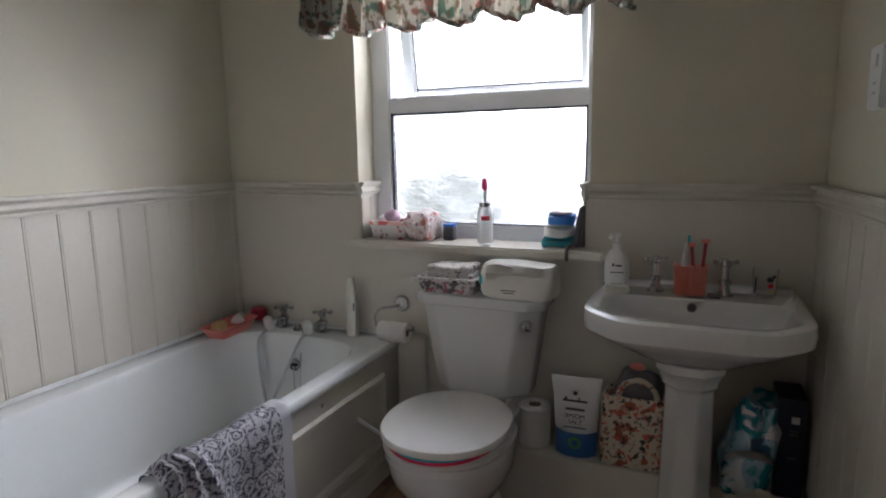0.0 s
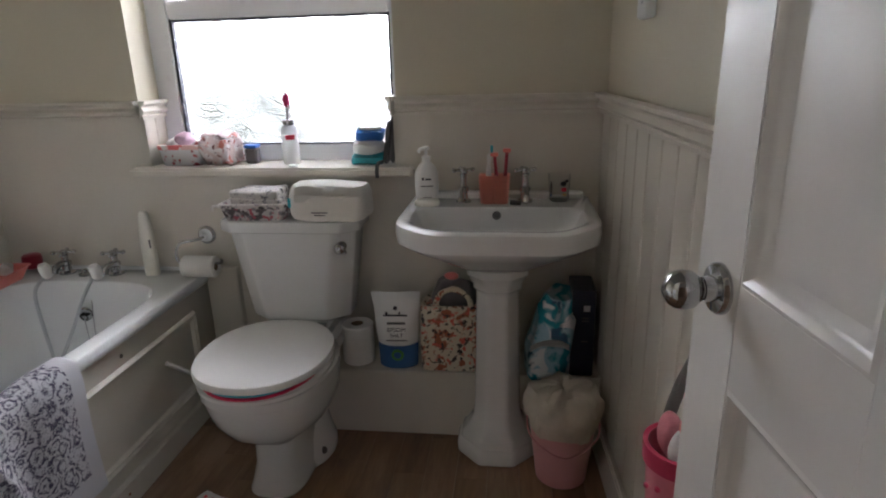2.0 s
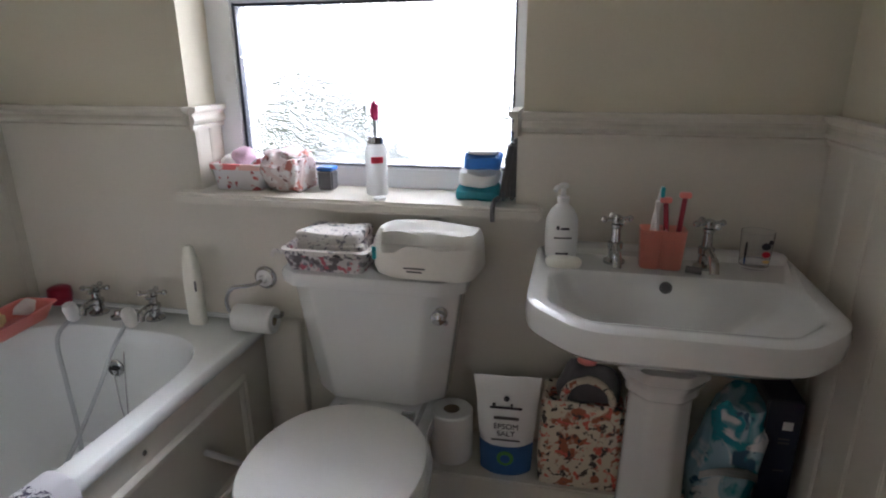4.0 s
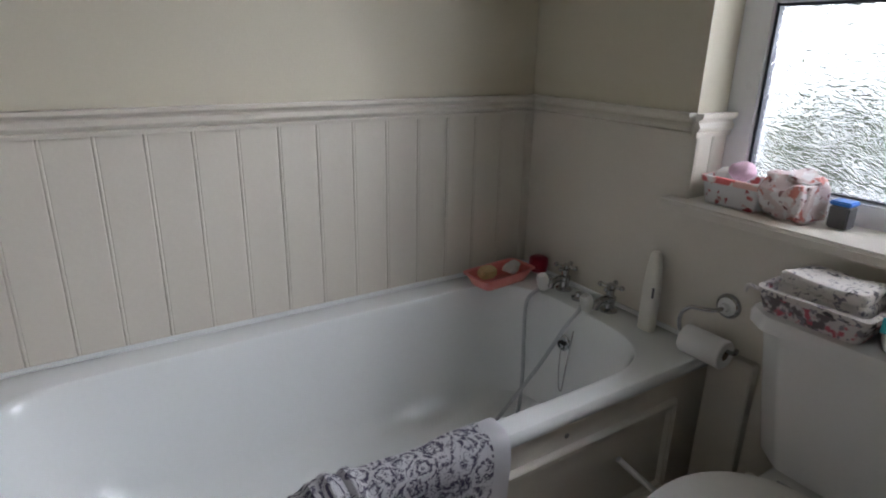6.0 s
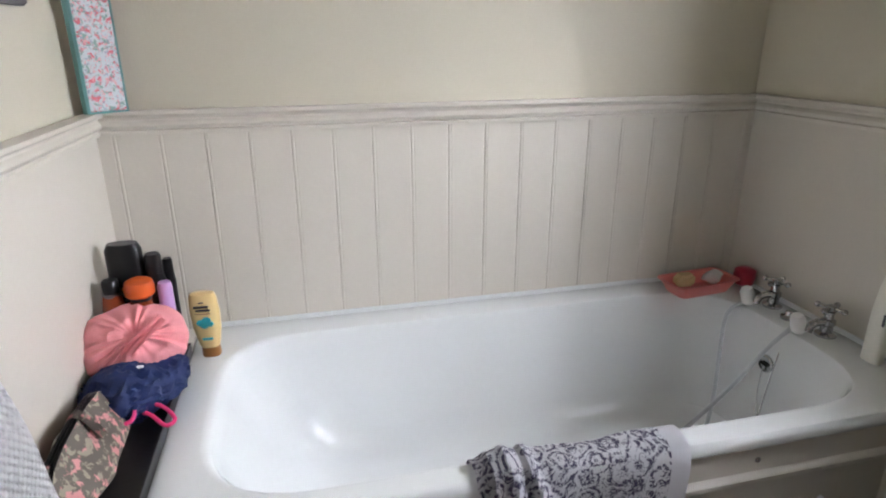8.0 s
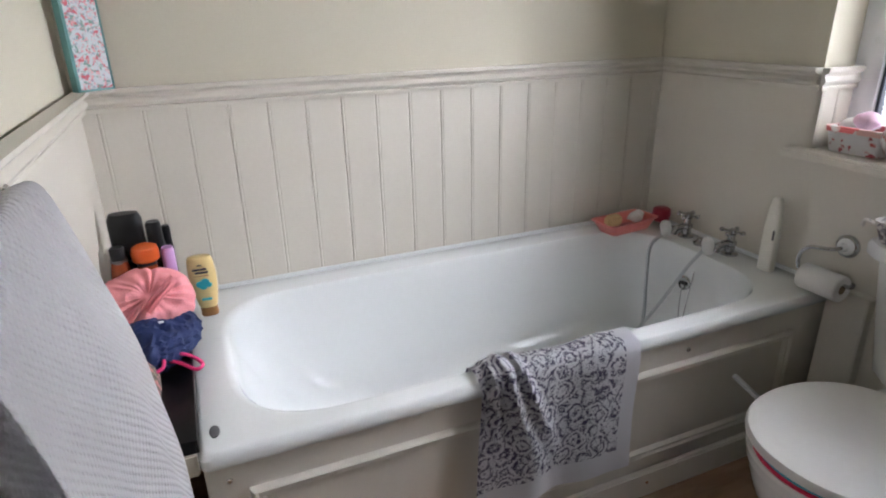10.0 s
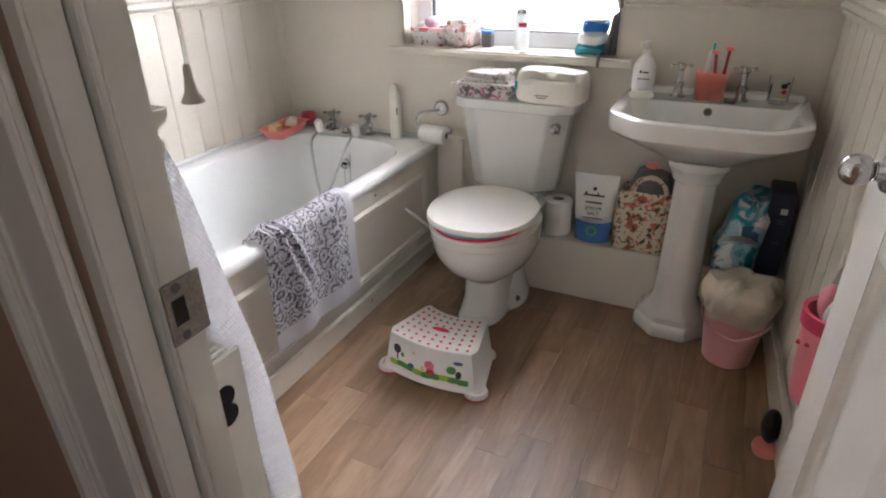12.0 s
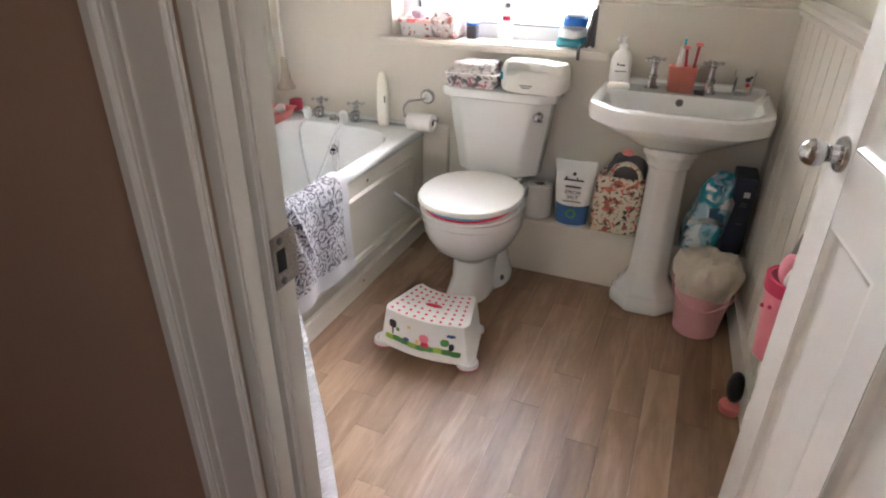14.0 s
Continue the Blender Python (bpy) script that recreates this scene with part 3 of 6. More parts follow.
def boards(owner, p0, p1, turn, z0, z1, pitch=PITCH):
    p0, p1 = Vector(p0), Vector(p1)
    n = max(1, round((p1 - p0).length / pitch))
    me = board_mesh((p1 - p0).length / n, z0, z1)
    for i in range(n):
        q = p0 + (p1 - p0) * ((i + 0.5) / n)
        ob = new("board", me)
        ob.parent = owner
        ob.matrix_world = pose(q.x, q.y, 0, 0, 0, turn)

# window
win = thing("window_1", "white plastic window with rippled obscure glass, top light ajar", "window")
win["kind"] = "structure"
GX0, GX1 = 0.700, 1.462
GZ0, GZ1, TZ0, TZ1 = 0.955, 1.372, 1.372, 1.437


def bar(name, a, b, parent, bevel=0.006):
    return part(name, box(a, b, bevel), M_pvc, parent)


bar("window_frame", (RX0 - 0.01, FY, SILL - 0.01), (GX0 - 0.002, FY + 0.07, WTOP), win)
bar("window_frame", (GX1 + 0.002, FY, SILL - 0.01), (RX1 + 0.01, FY + 0.07, WTOP), win)
bar("window_frame", (GX0 - 0.002, FY, SILL - 0.01), (GX1 + 0.002, FY + 0.07, GZ0 - 0.004), win)
bar("transom", (GX0 - 0.002, FY - 0.004, TZ0 + 0.004), (GX1 + 0.002, FY + 0.07, TZ1), win)
bar("window_frame", (GX0 - 0.002, FY, WTOP - 0.06), (GX1 + 0.002, FY + 0.07, WTOP), win)
bm = bmesh.new()
for a, b in (((GX0 - 0.004, GZ0 - 0.006), (GX0 + 0.005, GZ1 + 0.006)), ((GX1 - 0.003, GZ0 - 0.006), (GX1 + 0.004, GZ1 + 0.006)), ((GX0, GZ0 - 0.006), (GX1, GZ0 - 0.0015)), ((GX0, GZ1 - 0.003), (GX1, GZ1 + 0.006))):
    box((a[0], FY + 0.006, a[1]), (b[0], FY + 0.03, b[1]), bm=bm)
part("glazing_seal", bm, M_seal, win, "black rubber seal")
pane = part("pane", box((GX0, FY + 0.016, GZ0), (GX1, FY + 0.022, GZ1)), M_frost, win, "rippled obscure glass", smooth=False)
pane.visible_shadow = False
# top-hung opening light, pushed out a little at its foot
sash = part("opening_light", box((GX0 + 0.012, 0, -0.487), (GX0 + 0.062, 0.05, 0.0), 0.006), M_pvc, win)
sash.matrix_world = pose(0, FY + 0.03, WTOP - 0.062, 9, 0, 0)
for a, b in (((GX1 - 0.040, 0, -0.487), (GX1 - 0.012, 0.05, 0)), ((GX0 + 0.062, 0, -0.487), (GX1 - 0.040, 0.05, -0.455)), ((GX0 + 0.062, 0, -0.05), (GX1 - 0.040, 0.05, 0))):
    part("sash_rail", box(a, b, 0.006), M_pvc, sash)
p2 = part("pane", box((GX0 + 0.062, 0.02, -0.455), (GX1 - 0.040, 0.026, -0.05)), M_frost, sash, smooth=False)
p2.visible_shadow = False
bm = box((GX0 + 0.062, 0.012, -0.458), (GX1 - 0.040, 0.02, -0.449))
box((GX0 + 0.058, 0.012, -0.458), (GX0 + 0.066, 0.02, -0.05), bm=bm)
part("glazing_seal", bm, M_seal, sash, "black rubber seal")
bm = box((1.055, -0.012, -0.482), (1.12, 0.0, -0.464), 0.004)
lathe([(0.012, 0), (0.012, 0.012), (0.008, 0.016)], (1.087, -0.012, -0.473), 14, bm, pose(0, 0, 0, 90, 0, 0))
part("window_catch", bm, M_white, sash)
# sill board
bm = box((RX0 - 0.045, -0.062, SILL - 0.032), (RX1 + 0.055, 0.0, SILL), 0.008, 3)
box((RX0 + 0.001, -0.01, SILL - 0.03), (RX1 - 0.001, FY, SILL - 0.001), bm=bm)
part("window_sill", bm, M_trim, win, "off-white painted sill board")

# doorway lining, stop and architrave
frame_ob = thing("door_frame", "off-white painted door lining with a hall-side architrave", "door frame")
frame_ob["kind"] = "structure"
part("lining", box((DX0, HY - 0.002, 0), (DX0 + 0.020, -1.978, DTOP), 0.003), M_trim, frame_ob)
part("lining", box((DX0, -1.974, 0), (DX0 + 0.028, LY, DTOP), 0.005, 3), M_trim, frame_ob)
part("lining", box((DX1, S - 0.087, 0), (DX1 + 0.03, S, DTOP), 0.003), M_trim, frame_ob)
part("lining", box((DX0, HY - 0.002, DTOP), (DX1 + 0.03, LY, DTOP + 0.03), 0.003), M_trim, frame_ob)
part("door_stop", box((DX1 - 0.013, S - 0.073, 0), (DX1, S - 0.045, DTOP), 0.003), M_trim, frame_ob)
for x0, x1, z0, z1 in ((1.405, 1.491, 0, DTOP + 0.07), (DX1 + 0.01, DX1 + 0.09, 0, DTOP + 0.07), (1.491, DX1 + 0.01, DTOP + 0.01, DTOP + 0.07)):
    bm = box((x0, HY - 0.026, z0), (x1, HY - 0.0125, z1), 0.005, 3)
    if x1 < 1.6:
        box((x0, HY - 0.034, z0), (x0 + 0.022, HY - 0.012, z1), 0.006, 3, bm=bm)
        box((x0 + 0.030, HY - 0.029, z0), (x0 + 0.040, HY - 0.012, z1), 0.004, 3, bm=bm)
    part("architrave", bm, M_trim, frame_ob)
PX = DX0 + 0.027
plate = part("strike_plate", box((PX, -1.972, 0.946), (PX + 0.0025, LY + 0.004, 1.006), 0.0012), M_wornsteel, frame_ob, "worn steel strike plate")
# dark piece on the plate, painted as the shade inside the latch hole
part("latch_hole_shade", box((PX + 0.0015, -1.966, 0.964), (PX + 0.0030, -1.951, 0.990), 0.001), M_dark, plate)
for z in (0.953, 0.999):
    part("screw", lathe([(0.0045, 0), (0.0045, 0.0012), (0.003, 0.0018)], (PX + 0.0022, -1.958, z), 10, None, pose(0, 0, 0, 0, 90, 0)), M_grey, plate)

# ---- door leaf ----
DW, DH, DT = 0.715, 1.985, 0.038
door = thing("door_1", "white gloss four-panel door standing open, chrome knob", "door", at=pose(2.218, -1.888, 0.008, 0, 0, 97.2))
door["kind"] = "structure"
# leaf runs along +x from its hinge; its room side, seen from the doorway, is +y
ST, MU = 0.105, 0.088
xs = [(ST, (DW - MU) / 2), ((DW + MU) / 2, DW - ST)]
zs = [(0.135, 0.838), (0.964, 1.86)]
for x0, x1 in ((0, ST), ((DW - MU) / 2, (DW + MU) / 2), (DW - ST, DW)):
    part("stile", box((x0, -DT / 2, 0), (x1, DT / 2, DH), 0.0015), M_door, door)
for z0, z1 in ((0, zs[0][0]), (zs[0][1], zs[1][0]), (zs[1][1], DH)):
    for x0, x1 in xs:
        part("rail", box((x0, -DT / 2 + 0.0005, z0), (x1, DT / 2 - 0.0005, z1)), M_door, door)
for x0, x1 in xs:
    for z0, z1 in zs:
        pn = part("door_panel", box((x0, -0.005, z0), (x1, 0.005, z1)), M_door, door)
        for s in (1, -1):
            def fr(d, y):
                return [Vector((x, s * y, z)) for x, z in ((x0 + d, z0 + d), (x1 - d, z0 + d), (x1 - d, z1 - d), (x0 + d, z1 - d))]
            part("moulding", loft([fr(0, DT / 2 - 0.001), fr(0.006, DT / 2 + 0.001), fr(0.012, DT / 2 - 0.004), fr(0.018, 0.010), fr(0.026, 0.006), fr(0.030, 0.005)], False, False), M_door, pn)
knob_m = pose(DW - 0.063, 0, 0.945)
for s in (1, -1):
    k = part("knob", lathe([(0.031, 0), (0.031, 0.005), (0.028, 0.009), (0.016, 0.011), (0.0145, 0.022), (0.0125, 0.020), (0.0125, 0.024), (0.0165, 0.027), (0.0220, 0.034), (0.0240, 0.044), (0.0222, 0.054), (0.0165, 0.062), (0.009, 0.0662), (0.002, 0.0675)], (0, s * DT / 2, 0), 28, None, pose(0, 0, 0, -90 * s, 0, 0)), M_chrome, door, "polished chrome knob")
    k.data.transform(knob_m)
for z in (0.2, 1.75):
    part("hinge", tube([(-0.004, DT / 2, z), (-0.004, DT / 2, z + 0.09)], 0.006), M_chrome, door)

# ---- bath ----
BZ, BX, BY = 0.516, 0.786, -1.715
bath = thing("bath", "white enamel bathtub against the panelled wall", "bathtub")
IN = (0.100, -1.625, 0.722, -0.135)
def bring(d, z, r, ex=0.0):
    return rect(IN[0] + d, IN[1] + d * 1.3 + ex, IN[2] - d, IN[3] - d * 0.6, r, z, 9)
bm = loft([rect(0.002, BY + 0.004, BX - 0.004, -0.002, 0.02, BZ - 0.036, 9), rect(0.002, BY, BX, -0.002, 0.024, BZ - 0.03, 9), rect(0.002, BY, BX, -0.002, 0.024, BZ - 0.010, 9), rect(0.006, BY + 0.006, BX - 0.006, -0.003, 0.026, BZ - 0.002, 9), rect(0.012, BY + 0.014, BX - 0.014, -0.006, 0.03, BZ, 9),
           bring(-0.014, BZ, 0.23), bring(-0.004, BZ - 0.003, 0.22), bring(0.003, BZ - 0.014, 0.215), bring(0.012, BZ - 0.06, 0.205), bring(0.03, BZ - 0.2, 0.19, 0.05), bring(0.05, BZ - 0.31, 0.17, 0.11), bring(0.085, BZ - 0.355, 0.14, 0.15), bring(0.14, BZ - 0.37, 0.1, 0.16)], False, True)
part("tub", bm, M_bath, bath)
ovf = part("overflow", lathe([(0.026, 0), (0.026, 0.005), (0.021, 0.008), (0.019, 0.004), (0.006, 0.004)], (0.385, -0.155, 0.40), 22, None, pose(0, 0, 0, 86, 0, 0)), M_chrome, bath, "chrome overflow with plug chain")
# dark bar giving the overflow opening its shade by colour
part("overflow_grille", box((0.372, -0.166, 0.395), (0.398, -0.160, 0.405), 0.002), M_dark, ovf)
part("plug_chain", tube(spline([(0.385, -0.166, 0.39), (0.39, -0.172, 0.32), (0.40, -0.176, 0.26), (0.412, -0.176, 0.25), (0.415, -0.172, 0.30), (0.41, -0.150, 0.42), (0.395, -0.105, BZ + 0.02)], 8), 0.0022, 6), M_chrome, bath)
part("plug_rest", lathe([(0.022, 0), (0.022, 0.008), (0.012, 0.012), (0.009, 0.022), (0.004, 0.024)], (0.35, -0.075, BZ), 18), M_chrome, bath)
def cross_tap(x, y, z, h, owner, s=1.0, spout=True, reach=1.0):
    """Pillar tap with a cross head; the spout points to the bowl."""
    tap = part("tap", lathe([(0.024 * s, 0), (0.024 * s, 0.006), (0.015 * s, 0.012), (0.0135 * s, 0.03), (0.017 * s, 0.034), (0.017 * s, 0.046), (0.011 * s, 0.05), (0.0095 * s, h * 0.8), (0.012 * s, h * 0.82), (0.012 * s, h * 0.88), (0.007 * s, h * 0.9), (0.007 * s, h)], (x, y, z), 18), M_chrome, owner, "chrome cross-head tap")
    hd = bmesh.new()
    for a in (20, 110):
        c, q = math.cos(radians(a)), math.sin(radians(a))
        tube([(x - 0.029 * s * c, y - 0.029 * s * q, z + h), (x + 0.029 * s * c, y + 0.029 * s * q, z + h)], 0.0045 * s, 8, hd)
        for g in (-1, 1):
            join(hd, blob((x + g * 0.03 * s * c, y + g * 0.03 * s * q, z + h), (0.0075 * s,) * 3, 2))
    lathe([(0.011 * s, -0.006), (0.011 * s, 0.005), (0.006 * s, 0.009)], (x, y, z + h), 12, hd)
    part("cross_head", hd, M_chrome, tap)
    if spout:
        part("spout", tube(spline([(x, y, z + 0.036), (x, y - 0.04 * reach, z + 0.043), (x, y - 0.085 * reach, z + 0.036), (x, y - 0.098 * reach, z + 0.018)], 5), 0.0095 * s, 10), M_chrome, tap)
    return tap
for x in (0.268, 0.460):
    cross_tap(x, -0.058, BZ, 0.080, bath, 1.12, True, 0.62)
# rubber shower hose on the taps
hose = thing("tap_shower_hose", "white rubber shower mixer hose pushed on the bath taps", "shower hose")
for x in (0.268, 0.460):
    part("connector", lathe([(0.012, 0), (0.019, 0.01), (0.019, 0.045), (0.014, 0.055)], (x - 0.02, -0.125, BZ + 0.008), 14, None, pose(0, 0, 0, 18, 0, 0)), M_white, hose, "white rubber connector")
part("tubing", tube(spline([(0.242, -0.135, BZ + 0.015), (0.235, -0.185, BZ - 0.03), (0.25, -0.20, 0.36), (0.30, -0.24, 0.24), (0.35, -0.30, 0.155), (0.37, -0.36, 0.135)], 8), 0.006, 8), M_hose, hose)
part("tubing", tube(spline([(0.425, -0.135, BZ + 0.015), (0.418, -0.19, BZ - 0.04), (0.385, -0.24, 0.36), (0.345, -0.32, 0.22), (0.345, -0.42, 0.14), (0.37, -0.50, 0.135)], 8), 0.006, 8), M_hose, hose)
# bath panel with applied moulding
pan = thing("bath_surround", "cream painted wooden bath panel with raised moulding", "bath panel")
PXF = 0.768
part("panel_board", box((PXF - 0.018, BY + 0.006, 0.05), (PXF, -0.001, BZ - 0.0365)), M_trim, pan)
part("plinth", box((PXF + 0.0005, BY + 0.006, 0.0), (PXF + 0.02, -0.001, 0.085), 0.004), M_trim, pan)
part("side_panel", box((0.02, BY + 0.004, 0.0), (PXF - 0.0185, BY + 0.02, BZ - 0.037)), M_trim, pan)
def frame_mould(x, y0, y1, z0, z1, w, d):
    def fr(o, h):
        return [Vector((x + h, y, z)) for y, z in ((y0 + o, z0 + o), (y1 - o, z0 + o), (y1 - o, z1 - o), (y0 + o, z1 - o))]
    return loft([fr(0, 0.0), fr(0.002, d * 0.6), fr(w * 0.3, d), fr(w * 0.5, d * 0.6), fr(w * 0.75, d * 0.75), fr(w, 0.0)], False, False)
part("moulding", frame_mould(PXF, -1.635, -0.125, 0.128, 0.408, 0.030, 0.014), M_trim, pan)
for y in (-0.516, -1.668):
    part("screw", lathe([(0.0065, 0), (0.0065, 0.002), (0.004, 0.004)], (PXF, y, 0.437), 12, None, pose(0, 0, 0, 0, 90, 0)), M_chrome, pan, "chrome screw cap")
for y in (-0.62, -1.2):
    part("screw", lathe([(0.005, 0), (0.004, 0.002)], (PXF + 0.02, y, 0.05), 10, None, pose(0, 0, 0, 0, 90, 0)), M_gold, pan)
CLIP = (0.711, -1.680)
part("maker_badge", loft([oval(CLIP[0], CLIP[1], BZ + z, 0.020 * k, 0.010 * k, 20) for z, k in ((-0.001, 1.0), (0.0015, 1.0), (0.002, 0.85))]), M_grey, bath, "small grey oval badge")
# sealing strip between bath and wall
part("sealing_strip", box((0.0, BY, BZ - 0.002), (0.014, -0.003, BZ + 0.012), 0.004), M_bath, bath)
part("sealing_strip", box((0.014, -0.016, BZ - 0.002), (BX - 0.02, -0.001, BZ + 0.012), 0.004), M_bath, bath)

# ---- boxing ----
single("pipe_boxing", box((PXF + 0.0215, -0.036, 0.0), (0.902, -0.0025, 0.535), 0.003), M_trim, "off-white painted pipe boxing beside the bath", "pipe boxing", kind="structure")
single("low_boxing", box((0.927, -0.195, 0.0), (W + 0.011, -0.001, 0.236), 0.004), M_trim, "off-white painted low boxing shelf behind toilet", "boxing", kind="structure")
skirt = tagged(link("baseboard", box((W - 0.022, -1.2, 0), (W - 0.001, -0.197, 0.125), 0.006), M_trim), "off-white painted skirting board", "skirting", "", "structure")

# ---- toilet ----
wc = thing("toilet", "white ceramic close-coupled toilet with closed lid", "toilet")
TX = 1.165
def cring(z, hw, y0, y1, c):
    return rounded([(TX - hw, y1), (TX - hw, y0 + c), (TX - hw + c * 1.3, y0), (TX + hw - c * 1.3, y0), (TX + hw, y0 + c), (TX + hw, y1)], 0.012, z, 5)
part("cistern", loft([cring(0.40, 0.160, -0.165, -0.04, 0.045), cring(0.408, 0.170, -0.178, -0.035, 0.052), cring(0.55, 0.190, -0.188, -0.03, 0.052), cring(0.715, 0.213, -0.196, -0.025, 0.052)]), M_cer, wc)
part("cistern_lid", loft([cring(0.712, 0.222, -0.200, -0.02, 0.038), cring(0.716, 0.230, -0.208, -0.018, 0.04), cring(0.738, 0.231, -0.209, -0.016, 0.04), cring(0.748, 0.226, -0.204, -0.02, 0.038), cring(0.750, 0.21, -0.19, -0.03, 0.035)]), M_cer, wc)
lev = part("flush_lever", lathe([(0.016, 0), (0.016, 0.006), (0.010, 0.010), (0.010, 0.016), (0.016, 0.020), (0.0185, 0.028), (0.016, 0.036), (0.008, 0.041)], (1.342, -0.186, 0.670), 16, None, pose(0, 0, 0, 90, 0, 0)), M_chrome, wc, "chrome flush lever")
part("lever_arm", tube([(1.342, -0.205, 0.668), (1.352, -0.207, 0.662), (1.358, -0.206, 0.652)], 0.006, 8), M_chrome, lev)
RIM = 0.385
def bowl(z, rx, y0, y1, e=2.3):
    return oval(TX + 0.012, (y0 + y1) / 2, z, rx, abs(y0 - y1) / 2, 48, e)
part("bowl", loft([bowl(0.0, 0.086, -0.545, -0.20, 3.4), bowl(0.008, 0.089, -0.55, -0.197, 3.4), bowl(0.03, 0.084, -0.54, -0.2, 3.2), bowl(0.08, 0.078, -0.515, -0.2, 3.0), bowl(0.160, 0.080, -0.512, -0.18, 2.8), bowl(0.178, 0.092, -0.53, -0.175, 2.6), bowl(0.200, 0.122, -0.568, -0.17, 2.4), bowl(0.232, 0.155, -0.606, -0.17, 2.3), bowl(0.28, 0.176, -0.634, -0.18, 2.3), bowl(0.32, 0.182, -0.644, -0.19, 2.3), bowl(RIM - 0.035, 0.182, -0.648, -0.2, 2.3), bowl(RIM - 0.03, 0.188, -0.655, -0.2, 2.3), bowl(RIM - 0.005, 0.188, -0.655, -0.2, 2.3), bowl(RIM, 0.18, -0.645, -0.205, 2.3)]), M_cer, wc)
part("foot_flange", loft([bowl(0.0, 0.122, -0.43, -0.16, 2.2), bowl(0.03, 0.122, -0.43, -0.16, 2.2), bowl(0.06, 0.108, -0.415, -0.165, 2.2), bowl(0.15, 0.082, -0.39, -0.17, 2.4)]), M_cer, wc)
part("outlet_shelf", box((TX - 0.13, -0.26, 0.30), (TX + 0.15, -0.03, 0.40), 0.03, 4), M_cer, wc)
part("foot_bolt", lathe([(0.012, 0), (0.010, 0.008), (0.004, 0.012)], (TX + 0.118, -0.365, 0.042), 12, None, pose(0, 0, 0, 0, 80, 0)), M_grey, wc)
def seat_ring(z, k, r=0.0):
    return [Vector((p.x, p.y, z)) for p in oval(TX + 0.012, -0.460, z, (0.187 + r) * k, (0.212 + r) * k, 52, 2.15)]
part("seat", loft([seat_ring(RIM, 0.955), seat_ring(RIM + 0.003, 0.985), seat_ring(RIM + 0.013, 0.985), seat_ring(RIM + 0.017, 0.95)]), M_seat, wc, "grey-white toilet seat")
def pad_ring(z, k):
    return oval(TX + 0.014, -0.476, z, 0.164 * k, 0.196 * k, 44, 2.1)
part("child_seat_pad", loft([pad_ring(RIM + 0.017, 0.97), pad_ring(RIM + 0.018, 1.0), pad_ring(RIM + 0.0250, 1.0), pad_ring(RIM + 0.0260, 0.98)]), M_pinkseat, wc, "hot pink child seat insert")
part("child_seat_trim", loft([pad_ring(RIM + 0.0260, 0.95), pad_ring(RIM + 0.0265, 0.985), pad_ring(RIM + 0.0325, 0.985), pad_ring(RIM + 0.0335, 0.95)]), M_tealseat, wc, "teal child seat edge")
lid = part("lid", loft([seat_ring(0, 0.97), seat_ring(0.003, 1.015), seat_ring(0.014, 1.02), seat_ring(0.021, 1.0), seat_ring(0.0235, 0.95), seat_ring(0.0250, 0.85), seat_ring(0.0258, 0.6), seat_ring(0.0262, 0.3), seat_ring(0.0263, 0.02)]), M_seat, wc, "white toilet lid")
lid.matrix_world = pose(0, 0, RIM + 0.0345, 0, 0, 0)
for x in (-0.07, 0.09):
    part("seat_hinge", tube([(TX + x, -0.235, RIM + 0.03), (TX + x + 0.03, -0.235, RIM + 0.03)], 0.011), M_chrome, wc)

# ---- basin ----
bs = thing("pedestal_basin", "white ceramic wash basin on a moulded pedestal", "basin")
CX = 1.832
def oct_(hw, y0, y1, c, cb, z, r=0.02):
    return rounded([(CX - hw + cb, y1), (CX - hw, y1 - cb), (CX - hw, y0 + c), (CX - hw + c * 0.95, y0), (CX + hw - c * 0.95, y0), (CX + hw, y0 + c), (CX + hw, y1 - cb), (CX + hw - cb, y1)], r, z, 5)
RZ = RZ_B = 0.793
bm = loft([oct_(0.10, -0.27, -0.02, 0.04, 0.01, 0.615), oct_(0.14, -0.31, -0.015, 0.05, 0.01, 0.64), oct_(0.235, -0.405, -0.008, 0.09, 0.01, 0.695, 0.05), oct_(0.275, -0.456, -0.004, 0.105, 0.01, 0.724, 0.05), oct_(0.285, -0.468, -0.002, 0.11, 0.01, 0.735, 0.05), oct_(0.288, -0.472, -0.002, 0.11, 0.01, 0.768, 0.05), oct_(0.285, -0.469, -0.002, 0.11, 0.01, RZ - 0.006, 0.05), oct_(0.277, -0.461, -0.004, 0.107, 0.01, RZ, 0.05),
           oct_(0.250, -0.435, -0.165, 0.085, 0.03, RZ - 0.001, 0.03), oct_(0.242, -0.427, -0.170, 0.083, 0.03, RZ - 0.008, 0.03), oct_(0.222, -0.395, -0.178, 0.075, 0.03, RZ - 0.055, 0.04), oct_(0.16, -0.345, -0.2, 0.06, 0.03, RZ - 0.105, 0.05), oct_(0.06, -0.30, -0.24, 0.02, 0.015, RZ - 0.12, 0.02)], True, True)
part("bowl", bm, M_cer, bs)
part("splash_edge", loft([oct_(0.270, -0.052, -0.002, 0.02, 0.008, RZ - 0.004, 0.008), oct_(0.268, -0.048, -0.003, 0.02, 0.008, RZ + 0.012, 0.008), oct_(0.262, -0.040, -0.006, 0.018, 0.008, RZ + 0.017, 0.008)]), M_cer, bs)
part("overflow", lathe([(0.013, 0), (0.013, 0.003), (0.010, 0.005), (0.009, 0.001)], (CX - 0.005, -0.1745, 0.768), 18, None, pose(0, 0, 0, 80, 0, 0)), M_grey, bs, "dark chrome-ringed overflow")
